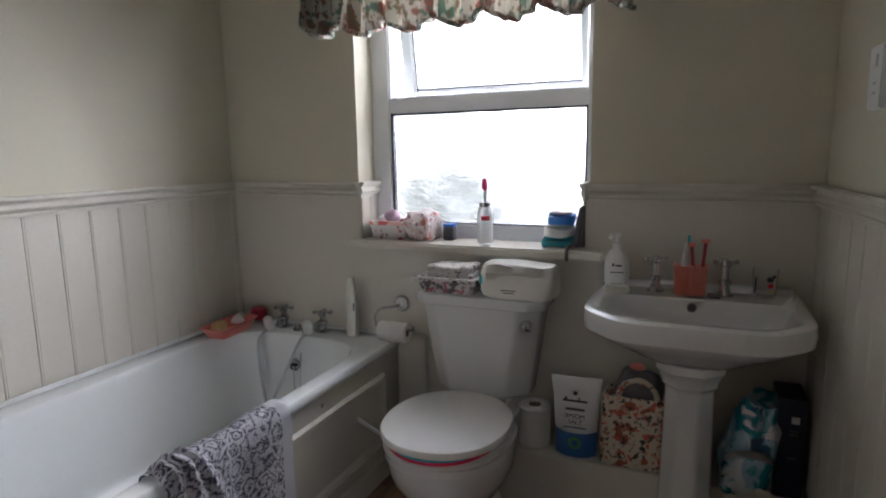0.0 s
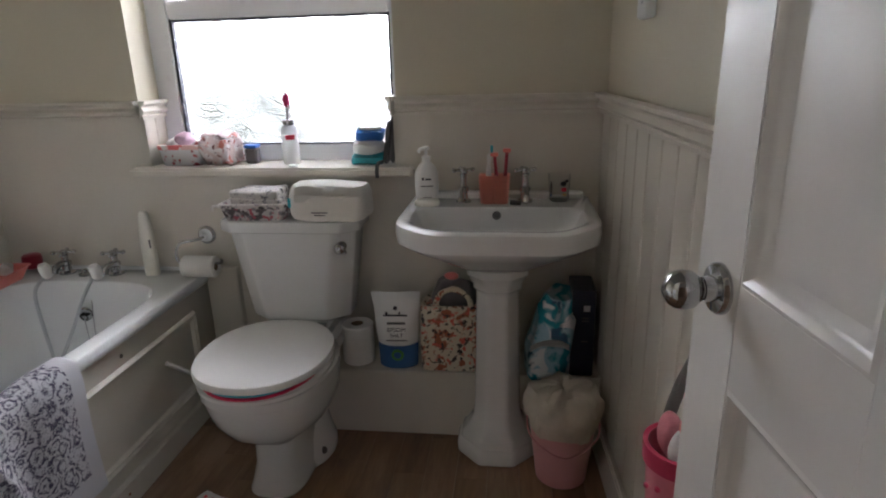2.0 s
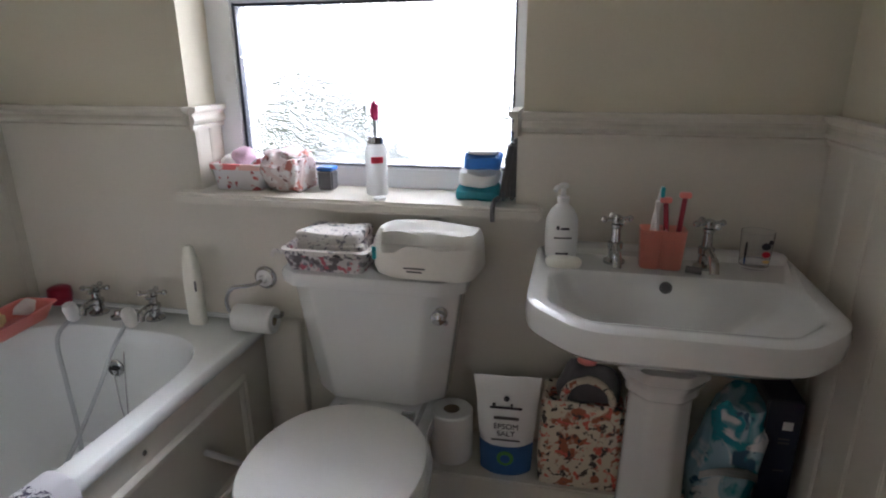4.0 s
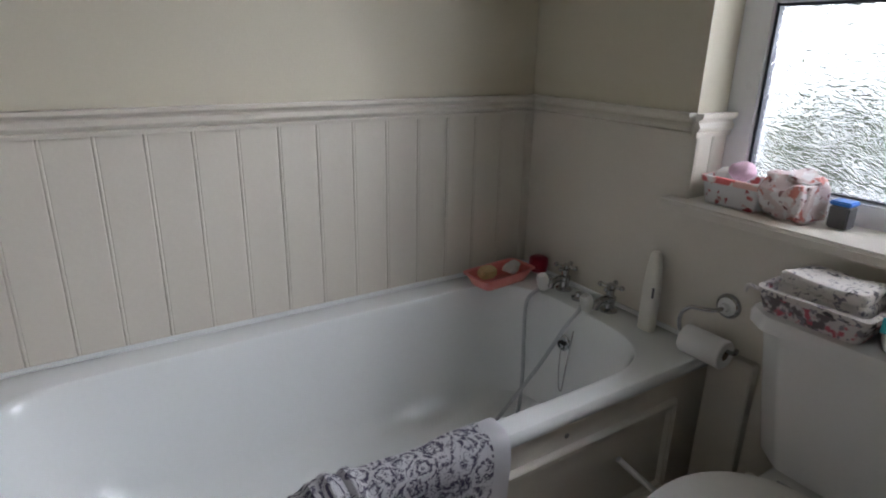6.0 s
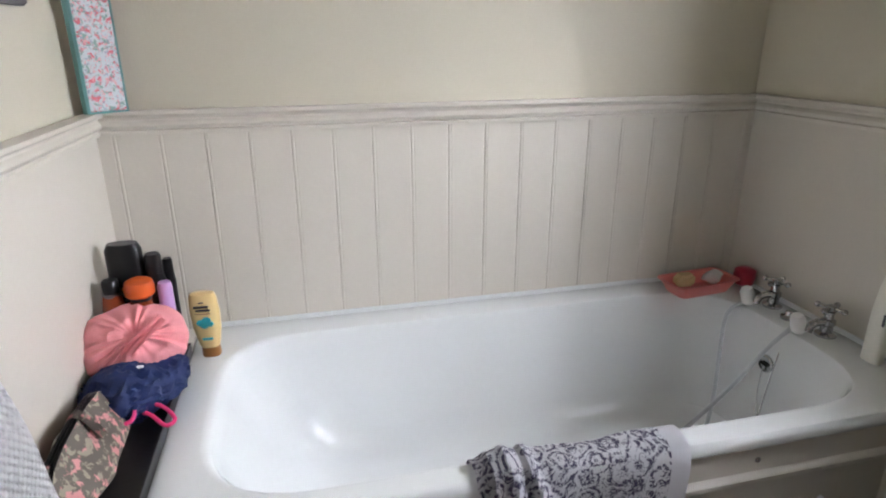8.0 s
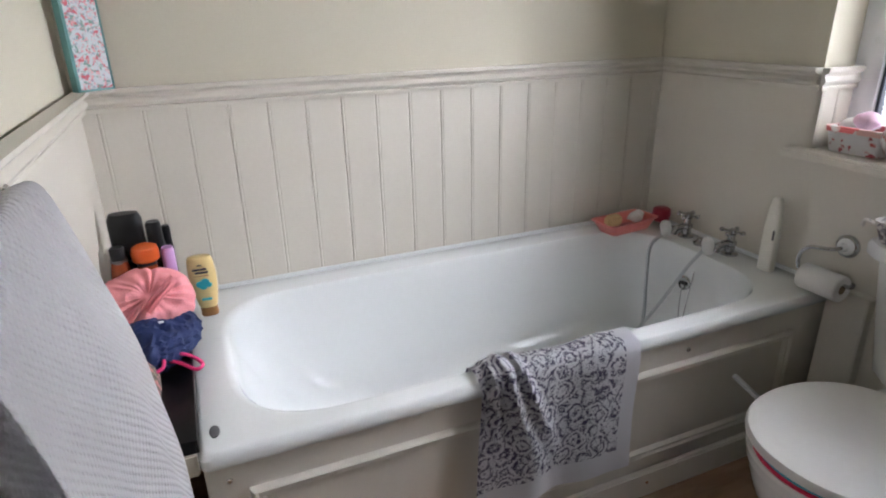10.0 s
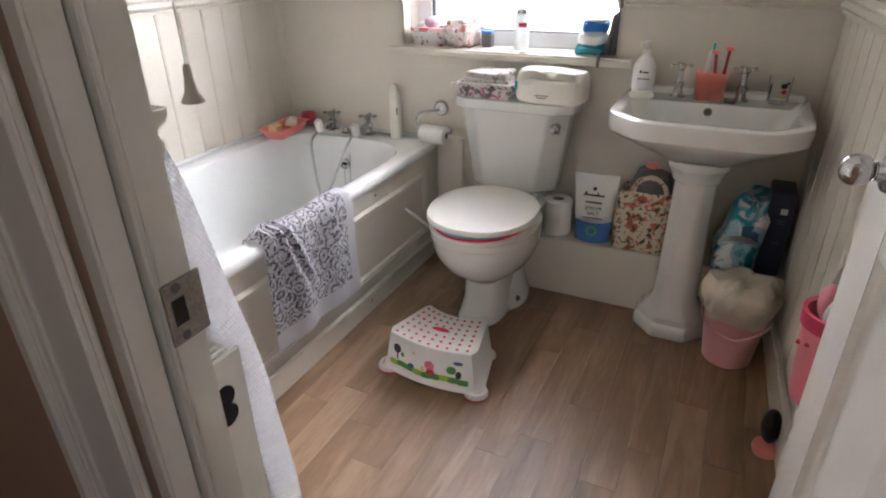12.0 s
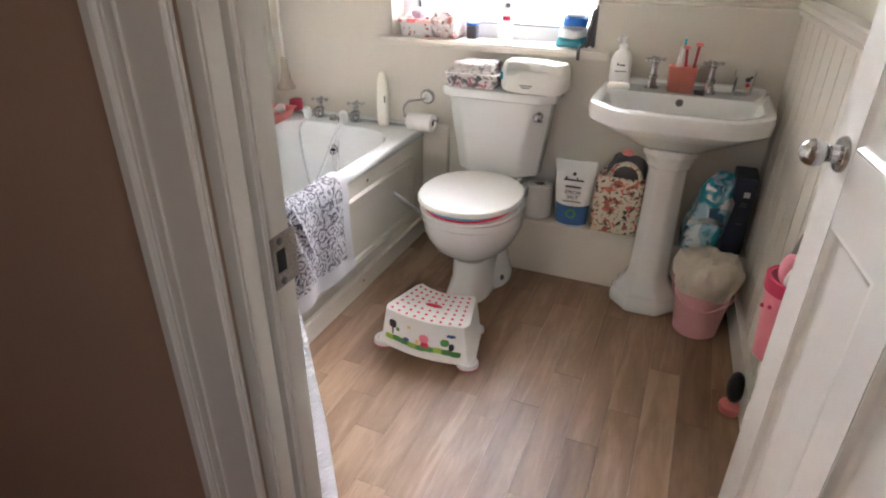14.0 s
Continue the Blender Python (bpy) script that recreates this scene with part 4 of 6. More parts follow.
def ped(hw, d, z):
    return oct_(hw, -0.215 - d, -0.215 + d * 0.9, min(hw, d) * 0.6, min(hw, d) * 0.6, z, 0.012)
prof = [(0.122, 0.132, 0.0), (0.124, 0.134, 0.006), (0.124, 0.134, 0.035), (0.118, 0.128, 0.046), (0.112, 0.122, 0.05), (0.108, 0.118, 0.07), (0.092, 0.10, 0.085), (0.080, 0.088, 0.105), (0.072, 0.08, 0.125), (0.069, 0.076, 0.16), (0.064, 0.070, 0.35), (0.061, 0.068, 0.545), (0.063, 0.07, 0.555), (0.070, 0.077, 0.562), (0.070, 0.077, 0.578), (0.078, 0.084, 0.588), (0.084, 0.09, 0.602), (0.088, 0.094, 0.606), (0.088, 0.094, 0.63)]
part("pedestal", loft([ped(a + 0.004, b, z) for a, b, z in prof]), M_cer, bs)
for x in (1.722, 1.912):
    cross_tap(x, -0.105, RZ + 0.002, 0.100, bs, 1.0)

# ---- radiator and towel rail on the south wall ----
rad = thing("radiator", "cream panel radiator with a slotted top grille", "radiator")
RDX, RY0, RY1, RZ0, RZ1 = 1.362, S + 0.018, S + 0.096, 0.20, 0.780
part("front_panel", box((0.912, RY1 - 0.012, RZ0), (RDX, RY1, RZ1), 0.004), M_rad, rad)
part("back_panel", box((0.912, RY0, RZ0), (RDX, RY0 + 0.01, RZ1 - 0.004), 0.004), M_rad, rad)
sidep = part("side_panel", box((RDX - 0.004, RY0 - 0.002, RZ0 + 0.01), (RDX + 0.003, RY1 + 0.002, RZ1 + 0.003), 0.002), M_rad, rad)
# raised dark discs, their colour standing in for the shade in vent holes
part("vent_hole_shade", lathe([(0.017, 0), (0.017, 0.0015), (0.012, 0.002)], (RDX + 0.003, (RY0 + RY1) / 2, 0.725), 16, None, pose(0, 0, 0, 0, 90, 0)), M_dark, sidep)
part("vent_hole_shade", lathe([(0.017, 0), (0.017, 0.0015), (0.012, 0.002)], (RDX + 0.003, (RY0 + RY1) / 2, 0.695), 16, None, pose(0, 0, 0, 0, 90, 0)), M_dark, sidep)
part("side_panel", box((0.907, RY0 - 0.002, RZ0 + 0.01), (0.914, RY1 + 0.002, RZ1 + 0.003), 0.002), M_rad, rad)
# solid core coloured near-black so the grille slots look deep in shade
part("core", box((0.922, RY0 + 0.012, RZ0 + 0.02), (RDX - 0.01, RY1 - 0.014, RZ1 - 0.05)), M_dark, rad)
me = None
for i in range(32):
    x = 0.926 + i * 0.0140
    if me is None:
        ob = part("grille_bar", box((x, RY0 + 0.006, RZ1 - 0.004), (x + 0.0036, RY1 - 0.008, RZ1 + 0.001)), M_rad, rad)
        me, x_first = ob.data, x
    else:
        ob = new("grille_bar", me)
        ob.parent = rad
        ob.location.x = x - x_first
for y in ((RY0 + RY1) / 2,):
    part("grille_rib", box((0.917, y - 0.002, RZ1 - 0.003), (RDX - 0.005, y + 0.002, RZ1 + 0.002)), M_rad, rad)
for x in (0.95, 1.3):
    part("bracket", box((x, S + 0.0005, 0.3), (x + 0.03, RY0 + 0.002, 0.7)), M_rad, rad)
part("pipe", tube([(1.295, RY0 + 0.05, 0.0), (1.310, RY0 + 0.05, RZ0 + 0.02)], 0.0075), M_rad, rad)
rail = thing("towel_rail", "chrome towel rail on the wall above radiator", "towel rail")
RLZ, RLY = 1.061, S + 0.044
part("bar", tube([(0.90, RLY, RLZ), (1.335, RLY, RLZ)], 0.009, 12), M_chrome, rail)
for x in (0.905, 1.335):
    br = part("bracket", lathe([(0.026, 0), (0.026, 0.004), (0.018, 0.009), (0.0075, 0.013), (0.007, 0.024), (0.020, 0.026), (0.024, 0.030)], (x, S, RLZ), 24, None, pose(0, 0, 0, -90, 0, 0)), M_chrome, rail)
    part("end_ball", blob((x, RLY + 0.003, RLZ), (0.0235, 0.0235, 0.0235), 4), M_chrome, br)
path = spline([(0.917, RLY - 0.034, 0.785), (0.917, RLY - 0.024, 0.92), (0.917, RLY - 0.016, RLZ - 0.005), (0.917, RLY - 0.004, RLZ + 0.024), (0.917, RLY + 0.024, RLZ + 0.024), (0.917, RLY + 0.044, RLZ - 0.03), (0.917, RLY + 0.078, 0.90), (0.917, S + 0.146, 0.76), (0.917, S + 0.166, 0.55), (0.917, S + 0.176, 0.28), (0.917, S + 0.178, 0.06)], 8)
bm = sheet(path, (1, 0, 0), 0.405, 0.014, 0.010, 1.4, 60, 2, taper=1.04)
def spread(bm, x0, length, reach):
    """Draws the front layer out towards its free end."""
    for v in bm.verts:
        k = max(0, min(1, (v.co.y - RLY - 0.005) / 0.03))
        v.co.x += reach * k * max(0, (v.co.x - x0) / length) ** 3 * min(1, max(0, (RLZ - 0.12 - v.co.z) / 0.5))
    return bm


bm = spread(bm, 0.917, 0.405, 0.022)
wtw = thing("white_bath_towel", "thick white waffle bath towel hanging over the towel rail", "towel")
part("outer_layer", bm, M_towel, wtw)
path = spline([(0.937, RLY + 0.022, RLZ - 0.02), (0.937, RLY + 0.030, 0.93), (0.937, RLY + 0.048, 0.82), (0.937, S + 0.106, 0.74), (0.937, S + 0.128, 0.55), (0.937, S + 0.150, 0.28), (0.937, S + 0.148, 0.10)], 8)
part("inner_layer", spread(sheet(path, (1, 0, 0), 0.370, 0.010, 0.004, 1.4, 44, 2), 0.937, 0.37, 0.022), M_towel, wtw)
# pull cord
cord = thing("light_pull_cord", "white ceiling pull cord with a bell-shaped end", "pull cord")
CXY = (1.468, S + 0.014)
part("cord", tube([(*CXY, CEIL), (CXY[0], CXY[1], 1.75), (*CXY, 1.155)], 0.0013, 6), M_cord, cord)
part("bell", lathe([(0.002, 0.032), (0.0035, 0.029), (0.004, 0.02), (0.006, 0.008), (0.0105, 0.0), (0.0092, -0.001), (0.003, 0.007)], (*CXY, 1.130), 18), M_wood_grey, cord)
part("ceiling_rose", lathe([(0.03, 0), (0.03, -0.02), (0.02, -0.03)], (*CXY, CEIL), 18), M_white, cord)

# ---- scroll-print towel over the bath's edge ----
path = spline([(BX - 0.098, -1.145, 0.38), (BX - 0.080, -1.142, 0.45), (BX - 0.066, -1.138, BZ + 0.006), (BX - 0.01, -1.138, BZ + 0.010), (BX + 0.010, -1.138, BZ - 0.03), (BX + 0.012, -1.142, 0.40), (BX + 0.018, -1.150, 0.30), (BX + 0.024, -1.155, 0.21), (BX + 0.026, -1.156, 0.170)], 8)
bm = sheet(path, (0, 1, 0), 0.435, 0.007, 0.008, 1.7, 44, 5)
for v in bm.verts:
    drop = max(0, BZ - v.co.z)
    for y0, run, wide, amt in ((-1.075, 0.30, 0.030, 0.026), (-1.035, 0.42, 0.022, 0.018), (-1.105, 0.05, 0.020, 0.016)):
        k = max(0, 1 - abs(v.co.y - y0 - run * drop) / (wide + 0.06 * drop)) * max(0, 1 - drop / 0.34)
        k = k * k * (3 - 2 * k)
        v.co.z += amt * 0.8 * k * max(0, 1 - drop / 0.08)
        if v.co.x > BX - 0.02:
            v.co.x += amt * k
single("patterned_hand_towel", bm, M_scroll, "white towel with purple scroll print over the bath edge", "towel")

# ---- stool ----
st = thing("step_stool", "white plastic child's step stool with red dots and printed front", "stool", at=pose(1.182, -0.80, 0.0, 0, 0, -1.5))
def sring(z, k, dz=0.0):
    """Fan-shaped outline: concave back, bowed front."""
    out = []
    for i in range(13):
        f = i / 12
        out.append((-0.145 * k + 0.29 * k * f, -0.098 * k - 0.022 * math.sin(math.pi * f) * k))
    out += [(0.157 * k, -0.07 * k), (0.118 * k, 0.088 * k)]
    for i in range(13):
        f = i / 12
        out.append((0.108 * k - 0.216 * k * f, 0.102 * k - 0.028 * math.sin(math.pi * f) * k))
    out += [(-0.118 * k, 0.088 * k), (-0.157 * k, -0.07 * k)]
    return [Vector((x, y, z + dz)) for x, y in out]
body = part("body", loft([sring(0.012, 1.14), sring(0.018, 1.16), sring(0.026, 1.13), sring(0.034, 1.10), sring(0.135, 1.0), sring(0.147, 0.975), sring(0.151, 0.93)], False, True), M_white, st)
dotm = None
for r in range(7):
    for c in range(9):
        fy = r / 6
        hw = 0.125 - 0.03 * fy
        x = -hw + 2 * hw * c / 8
        y = -0.086 + 0.158 * fy - 0.02 * (1 - (c / 4 - 1) ** 2)
        if (x / 0.042) ** 2 + ((y + 0.02) / 0.016) ** 2 < 1:
            continue
        if dotm is None:
            ob = part("grip_dot", lathe([(0.0052, 0), (0.0052, 0.0012), (0.003, 0.0018)], (0, 0, 0), 8), M_ink_red, st, "red rubber dot")
            dotm = ob.data
        else:
            ob = new("grip_dot", dotm)
            ob.parent = st
        ob.location = (x, y, 0.151)
part("grip_badge", loft([oval(0, -0.02, 0.1512, 0.032, 0.010, 20), oval(0, -0.02, 0.1532, 0.030, 0.009, 20)]), M_ink_red, st, "red oval badge")
for sx in (-1, 1):
    for cx_, cy_, r_ in ((sx * 0.158, -0.092, 0.038), (sx * 0.118, 0.098, 0.026)):
        fp_ = part("foot", loft([oval(cx_, cy_, z, r_ * k, r_ * k, 24) for z, k in ((0.005, 1.0), (0.012, 0.98), (0.020, 0.9))]), M_white, st)
        part("foot_rim", loft([oval(cx_, cy_, z, r_ * k, r_ * k, 24) for z, k in ((0.0, 1.0), (0.0052, 1.03))]), M_ink_red, fp_, "red rubber rim")
        if cy_ < 0:
            for a_ in range(7):
                for rr in (0.55, 0.85):
                    t_ = radians(180 + 90 + sx * 20 + (a_ - 3) * 24)
                    part("grip_dot", lathe([(0.0022, 0), (0.0022, 0.001)], (cx_ + r_ * rr * math.cos(t_), cy_ + r_ * rr * math.sin(t_), 0.0175 if rr > 0.7 else 0.0195), 6), M_ink_red, fp_)
def decal(x, z, w, h, m, name, e=2.0, n=20):
    """A printed patch on the stool's bowed front."""
    def q(u, v, o):
        X = x + u
        k = 1.10 - 0.10 * (z + v - 0.034) / 0.101
        return Vector((X, -0.098 * k - 0.022 * k * math.cos(math.pi * X / (0.29 * k)) - o, z + v))
    ring = oval(0, 0, 0, w / 2, h / 2, n, e)
    part(name, loft([[q(p.x, p.y, -0.002) for p in ring], [q(p.x, p.y, 0.0012) for p in ring]]), m, st)
for i in range(9):
    decal(-0.125 + i * 0.031, 0.050 + 0.003 * math.sin(i * 1.3), 0.034, 0.020, M_ink_green if i % 3 else M_ink_lime, "printed_grass", 5)
for x, z, w, h, m, nm in ((-0.112, 0.102, 0.030, 0.030, M_ink, "printed_tree"), (-0.111, 0.078, 0.006, 0.030, M_ink, "printed_trunk"), (-0.09, 0.088, 0.014, 0.014, M_ink_green, "printed_tree"), (0.012, 0.085, 0.034, 0.030, M_ink_pink, "printed_figure"), (0.016, 0.062, 0.030, 0.022, M_ink_red, "printed_figure"), (-0.012, 0.066, 0.014, 0.022, M_butter, "printed_figure"), (-0.055, 0.062, 0.022, 0.016, M_ink_blue, "printed_shape"), (0.085, 0.085, 0.03, 0.026, M_ink_green, "printed_bush"), (0.108, 0.072, 0.018, 0.026, M_ink, "printed_bush"), (0.105, 0.112, 0.030, 0.011, M_ink_blue, "printed_badge"), (-0.045, 0.112, 0.014, 0.012, M_butter, "printed_sun")):
    decal(x, z, w, h, m, nm, 2.4)

# ---- small helpers for goods ----
def bottle(name, label, at, rx, ry, h, body, cap, cap_h, neck=0.5, capname="cap", cat="bottle", shoulder=0.12, turn=0, cap_scale=None):
    ob = thing(name, label, cat, at=pose(*at, 0, 0, turn))
    bz = h - cap_h
    ks = [(0.0, 0.93), (0.02, 1.0), (1 - shoulder, 1.0), (1 - shoulder * 0.4, 0.85), (1.0, neck)]
    part("body", loft([oval(0, 0, bz * z, rx * k, ry * k, 24, 2.6) for z, k in ks]), body, ob)
    c = cap_scale or neck
    part(capname, loft([oval(0, 0, bz + cap_h * z, rx * c * k, ry * c * k, 20, 2.3) for z, k in ((0, 1.0), (0.85, 0.98), (1.0, 0.8))]), cap, ob)
    return ob


def patch(name, parent, m, a, b, bevel=0.0):
    return part(name, box(a, b, bevel), m, parent)


def writing(parent, text, size, m, mat_):
    cu = bpy.data.curves.new("lettering", "FONT")
    cu.body, cu.size, cu.align_x, cu.extrude = text, size, "CENTER", 0.0004
    cu.materials.append(mat_)
    ob = new("lettering", cu)
    ob.parent = parent
    ob.matrix_local = m
    return ob


def pouch(x0, x1, y0, y1, z0, z1, puff, seed=0, e=3.0, n=40, top=0.6):
    """A soft filled pack: bulging box with uneven faces."""
    cx, cy, rx, ry = (x0 + x1) / 2, (y0 + y1) / 2, (x1 - x0) / 2, (y1 - y0) / 2
    bm = loft([oval(cx, cy, z0 + (z1 - z0) * f, rx * k, ry * (k if f < 0.8 else k * top), n, e) for f, k in ((0, 0.86), (0.04, 0.95), (0.2, 1.0), (0.45, 1.01), (0.7, 0.99), (0.88, 0.95), (0.96, 0.9), (1.0, 0.8))])
    return crumple(bm, puff, 22, seed)


# ---- window dressing ----
val = thing("window_valance", "gathered floral fabric valance with a scalloped hem", "valance")
bm = bmesh.new()
NX, NZ = 220, 14
g = []
for j in range(NZ + 1):
    row = []
    for i in range(NX + 1):
        f = i / NX
        x = 0.455 + 1.175 * f
        sc = abs(math.sin(math.pi * f * 6.5 + 0.35))
        zb = 1.69 - 0.062 * sc + 0.012 * math.sin(f * 41) + 0.03 * (1 - min(1, f * 9))
        z = 1.99 + (zb - 1.99) * j / NZ
        depth = 0.012 + 0.02 * (j / NZ)
        y = -0.075 + depth * (math.sin(f * 190) * 0.6 + math.sin(f * 83 + 1.0 + j * 0.15)) - 0.03 * sc * (j / NZ)
        row.append(bm.verts.new((x, y, z)))
    g.append(row)
for j in range(NZ):
    for i in range(NX):
        bm.faces.new((g[j][i], g[j][i + 1], g[j + 1][i + 1], g[j + 1][i]))
bmesh.ops.solidify(bm, geom=bm.faces[:], thickness=0.002)
part("fabric", bm, M_valance, val)
bm = bmesh.new()
edge = [Vector(v) for v in [(0.455 + 1.175 * i / 160, -0.085 - 0.03 * abs(math.sin(math.pi * (i / 160) * 6.5 + 0.35)) + 0.02 * math.sin(i / 160 * 190), 1.69 - 0.062 * abs(math.sin(math.pi * i / 160 * 6.5 + 0.35)) + 0.012 * math.sin(i / 160 * 41) + 0.03 * (1 - min(1, i / 160 * 9))) for i in range(161)]]
part("frill", tube(edge, 0.009, 6), M_valance, val)
part("track", box((0.46, -0.07, 1.985), (1.625, -0.001, 2.005), 0.003), M_white, val)

# ---- window sill ----
SZ = SILL + 0.0005
bk = thing("storage_basket", "small flamingo-print fabric basket with odds and ends on the sill", "basket")
part("basket_wall", loft([rect(0.668, 0.008, 0.800, 0.100, 0.012, SZ), rect(0.660, 0.003, 0.808, 0.105, 0.014, SZ + 0.045), rect(0.657, 0.000, 0.811, 0.108, 0.014, SZ + 0.068), rect(0.663, 0.006, 0.805, 0.102, 0.012, SZ + 0.068), rect(0.668, 0.010, 0.800, 0.098, 0.012, SZ + 0.03)], True, True), M_flamingo, bk)
part("basket_rim", loft([rect(0.655, -0.002, 0.813, 0.110, 0.014, SZ + 0.055), rect(0.654, -0.003, 0.814, 0.111, 0.014, SZ + 0.070), rect(0.661, 0.004, 0.807, 0.104, 0.014, SZ + 0.071)], False, False), M_pinkprint, bk, "pink folded rim")
single("hair_bobble", blob((0.732, 0.055, SZ + 0.084), (0.034, 0.030, 0.024), 3, 0.006, 40, 1), M_mauve, "mauve and white hair bobble in the basket", "hair accessory")
single("cotton_ball", blob((0.695, 0.05, SZ + 0.068), (0.026, 0.026, 0.022), 3, 0.006, 40, 3), M_plush, "white cotton ball in the basket", "cotton wool")
single("printed_plastic_bag", folds(crumple(pouch(0.808, 0.932, 0.000, 0.104, SZ + 0.004, SZ + 0.100, 0.0, 2, 3.4, 64, 0.6), 0.022, 20, 4), 0.006, 30, 4), M_bagprint, "crumpled pink printed plastic bag on the sill", "bag")
tin = thing("small_tin", "small square tin with a blue lid on the sill", "tin")
patch("body", tin, M_grey, (0.950, 0.045, SZ), (0.992, 0.087, SZ + 0.052), 0.004)
patch("lid", tin, M_blue, (0.948, 0.043, SZ + 0.052), (0.994, 0.089, SZ + 0.062), 0.003)
bt = thing("bottle_brush_bottle", "white plastic bottle with red label and pink brush in it", "bottle")
part("body", lathe([(0.026, 0), (0.0285, 0.004), (0.0285, 0.098), (0.027, 0.116), (0.021, 0.128), (0.021, 0.132)], (1.122, 0.035, SZ), 28), M_glow, bt)
part("collar", lathe([(0.0215, 0), (0.0215, 0.018), (0.017, 0.020)], (1.122, 0.035, SZ + 0.131), 24), M_chrome, bt, "silver screw collar")
lb = loft([[Vector((1.122 + r * math.cos(a), 0.035 + r * math.sin(a), SZ + z)) for a in [radians(262 + 62 * i / 14) for i in range(15)]] for z, r in ((0.084, 0.0287), (0.084, 0.0294), (0.100, 0.0294), (0.100, 0.0287))], False, False, closed=False)
part("label", lb, M_ink_red, bt, "red printed label")
part("brush_stem", tube([(1.122, 0.035, SZ + 0.15), (1.122, 0.034, SZ + 0.20)], 0.005, 8), M_hose, bt)
part("brush_tip", blob((1.122, 0.034, SZ + 0.212), (0.011, 0.011, 0.024), 3, 0.002, 60), M_hotpink, bt, "pink brush tip")
single("plastic_disc", lathe([(0.016, 0), (0.016, 0.006), (0.012, 0.008)], (1.150, -0.030, SZ), 16), M_white, "small white plastic disc lying on the sill", "disc")
single("teal_wipes_pack", pouch(1.335, 1.445, 0.0, 0.10, SZ, SZ + 0.036, 0.009, 1), M_teal, "teal plastic wipes pack at the bottom of a stack", "pack", "packs on the sill")
single("white_wipes_pack", pouch(1.338, 1.443, 0.0, 0.095, SZ + 0.034, SZ + 0.078, 0.009, 2), M_white, "white plastic pack in the middle of a stack", "pack", "packs on the sill")
bp_ = thing("blue_wipes_pack", "bright blue wipes pack on top of a stack", "pack", "packs on the sill")
part("body", pouch(1.352, 1.446, 0.002, 0.092, SZ + 0.076, SZ + 0.116, 0.009, 3), M_blue, bp_)
part("flap", pouch(1.362, 1.436, 0.01, 0.085, SZ + 0.112, SZ + 0.124, 0.001, 3), M_white, bp_, "pale flap")
hb = thing("hair_straightener", "dark grey hair straightener leaning against the reveal", "hair straightener")
for i, (x, tilt) in enumerate(((1.462, 8), (1.482, 5))):
    pl = part("arm", box((-0.011, -0.036, 0.0), (0.011, 0.036, 0.142 + 0.014 * i), 0.007, 3), M_grey, hb)
    pl.matrix_world = pose(x - 0.008, 0.030 + 0.012 * i, SZ + 0.002, -3, tilt, 4)
part("power_lead", tube(spline([(1.445, 0.0, SZ + 0.01), (1.440, -0.05, SZ + 0.010), (1.441, -0.073, SZ - 0.01), (1.442, -0.074, SZ - 0.03)], 6), 0.006, 8), M_grey, hb)

# ---- on the cistern ----
CZ = 0.7505
cb = thing("fabric_basket", "small printed fabric basket on the toilet cistern", "basket")
part("basket_wall", crumple(loft([rect(0.966, -0.185, 1.150, -0.055, 0.015, CZ), rect(0.958, -0.192, 1.160, -0.050, 0.018, CZ + 0.03), rect(0.953, -0.196, 1.165, -0.046, 0.02, CZ + 0.05), rect(0.962, -0.188, 1.156, -0.054, 0.018, CZ + 0.05), rect(0.966, -0.184, 1.152, -0.056, 0.016, CZ + 0.03)]), 0.004, 30, 1), M_birdbasket, cb)
part("rim", crumple(loft([rect(0.950, -0.198, 1.168, -0.044, 0.02, CZ + 0.042), rect(0.948, -0.200, 1.170, -0.042, 0.02, CZ + 0.054), rect(0.960, -0.190, 1.158, -0.052, 0.02, CZ + 0.055)], False, False), 0.004, 30, 1), M_bwprint, cb)
part("tie", tube(spline([(0.955, -0.192, CZ + 0.045), (0.940, -0.203, CZ + 0.050), (0.935, -0.204, CZ + 0.036)], 5), 0.005, 6), M_bwprint, cb)
fc = thing("folded_print_cloth", "folded white cloth with black print in the basket", "cloth")
for z0, z1, dx in ((0.040, 0.066, 0.0), (0.064, 0.090, 0.004)):
    fold = loft([rect(0.978 + dx + d, -0.172 + d, 1.146 - dx - d, -0.062 - d, 0.014, CZ + z, 6) for z, d in ((z0, 0.006), (z0 + 0.004, 0.0), (z1 - 0.006, 0.0), (z1 - 0.001, 0.004), (z1, 0.012))])
    bmesh.ops.subdivide_edges(fold, edges=fold.edges[:], cuts=2, use_grid_fill=True)
    part("fold", crumple(fold, 0.009, 20, 8), M_bwprint, fc)
nb = thing("white_wipes_pouch", "puffy white plastic pouch with a folded flap on the cistern", "pouch")
bm = pouch(1.178, 1.428, -0.204, -0.055, CZ, CZ + 0.112, 0.0, 3, 4.4, top=0.72)
bm.transform(Matrix.Translation((1.295, -0.12, 0)) @ pose(0, 0, 0, 0, 0, -4) @ Matrix.Translation((-1.295, 0.12, 0)))
part("body", crumple(bm, 0.006, 16, 9), M_film, nb)
bm = sheet([(1.205, -0.198, CZ + 0.062), (1.205, -0.202, CZ + 0.085), (1.205, -0.186, CZ + 0.108), (1.205, -0.14, CZ + 0.117), (1.205, -0.09, CZ + 0.108), (1.205, -0.065, CZ + 0.095)], (1, 0, 0), 0.19, 0.002, 0.004, 1.0, 20, 3)
part("flap", crumple(bm, 0.004, 18, 2), M_film, nb)
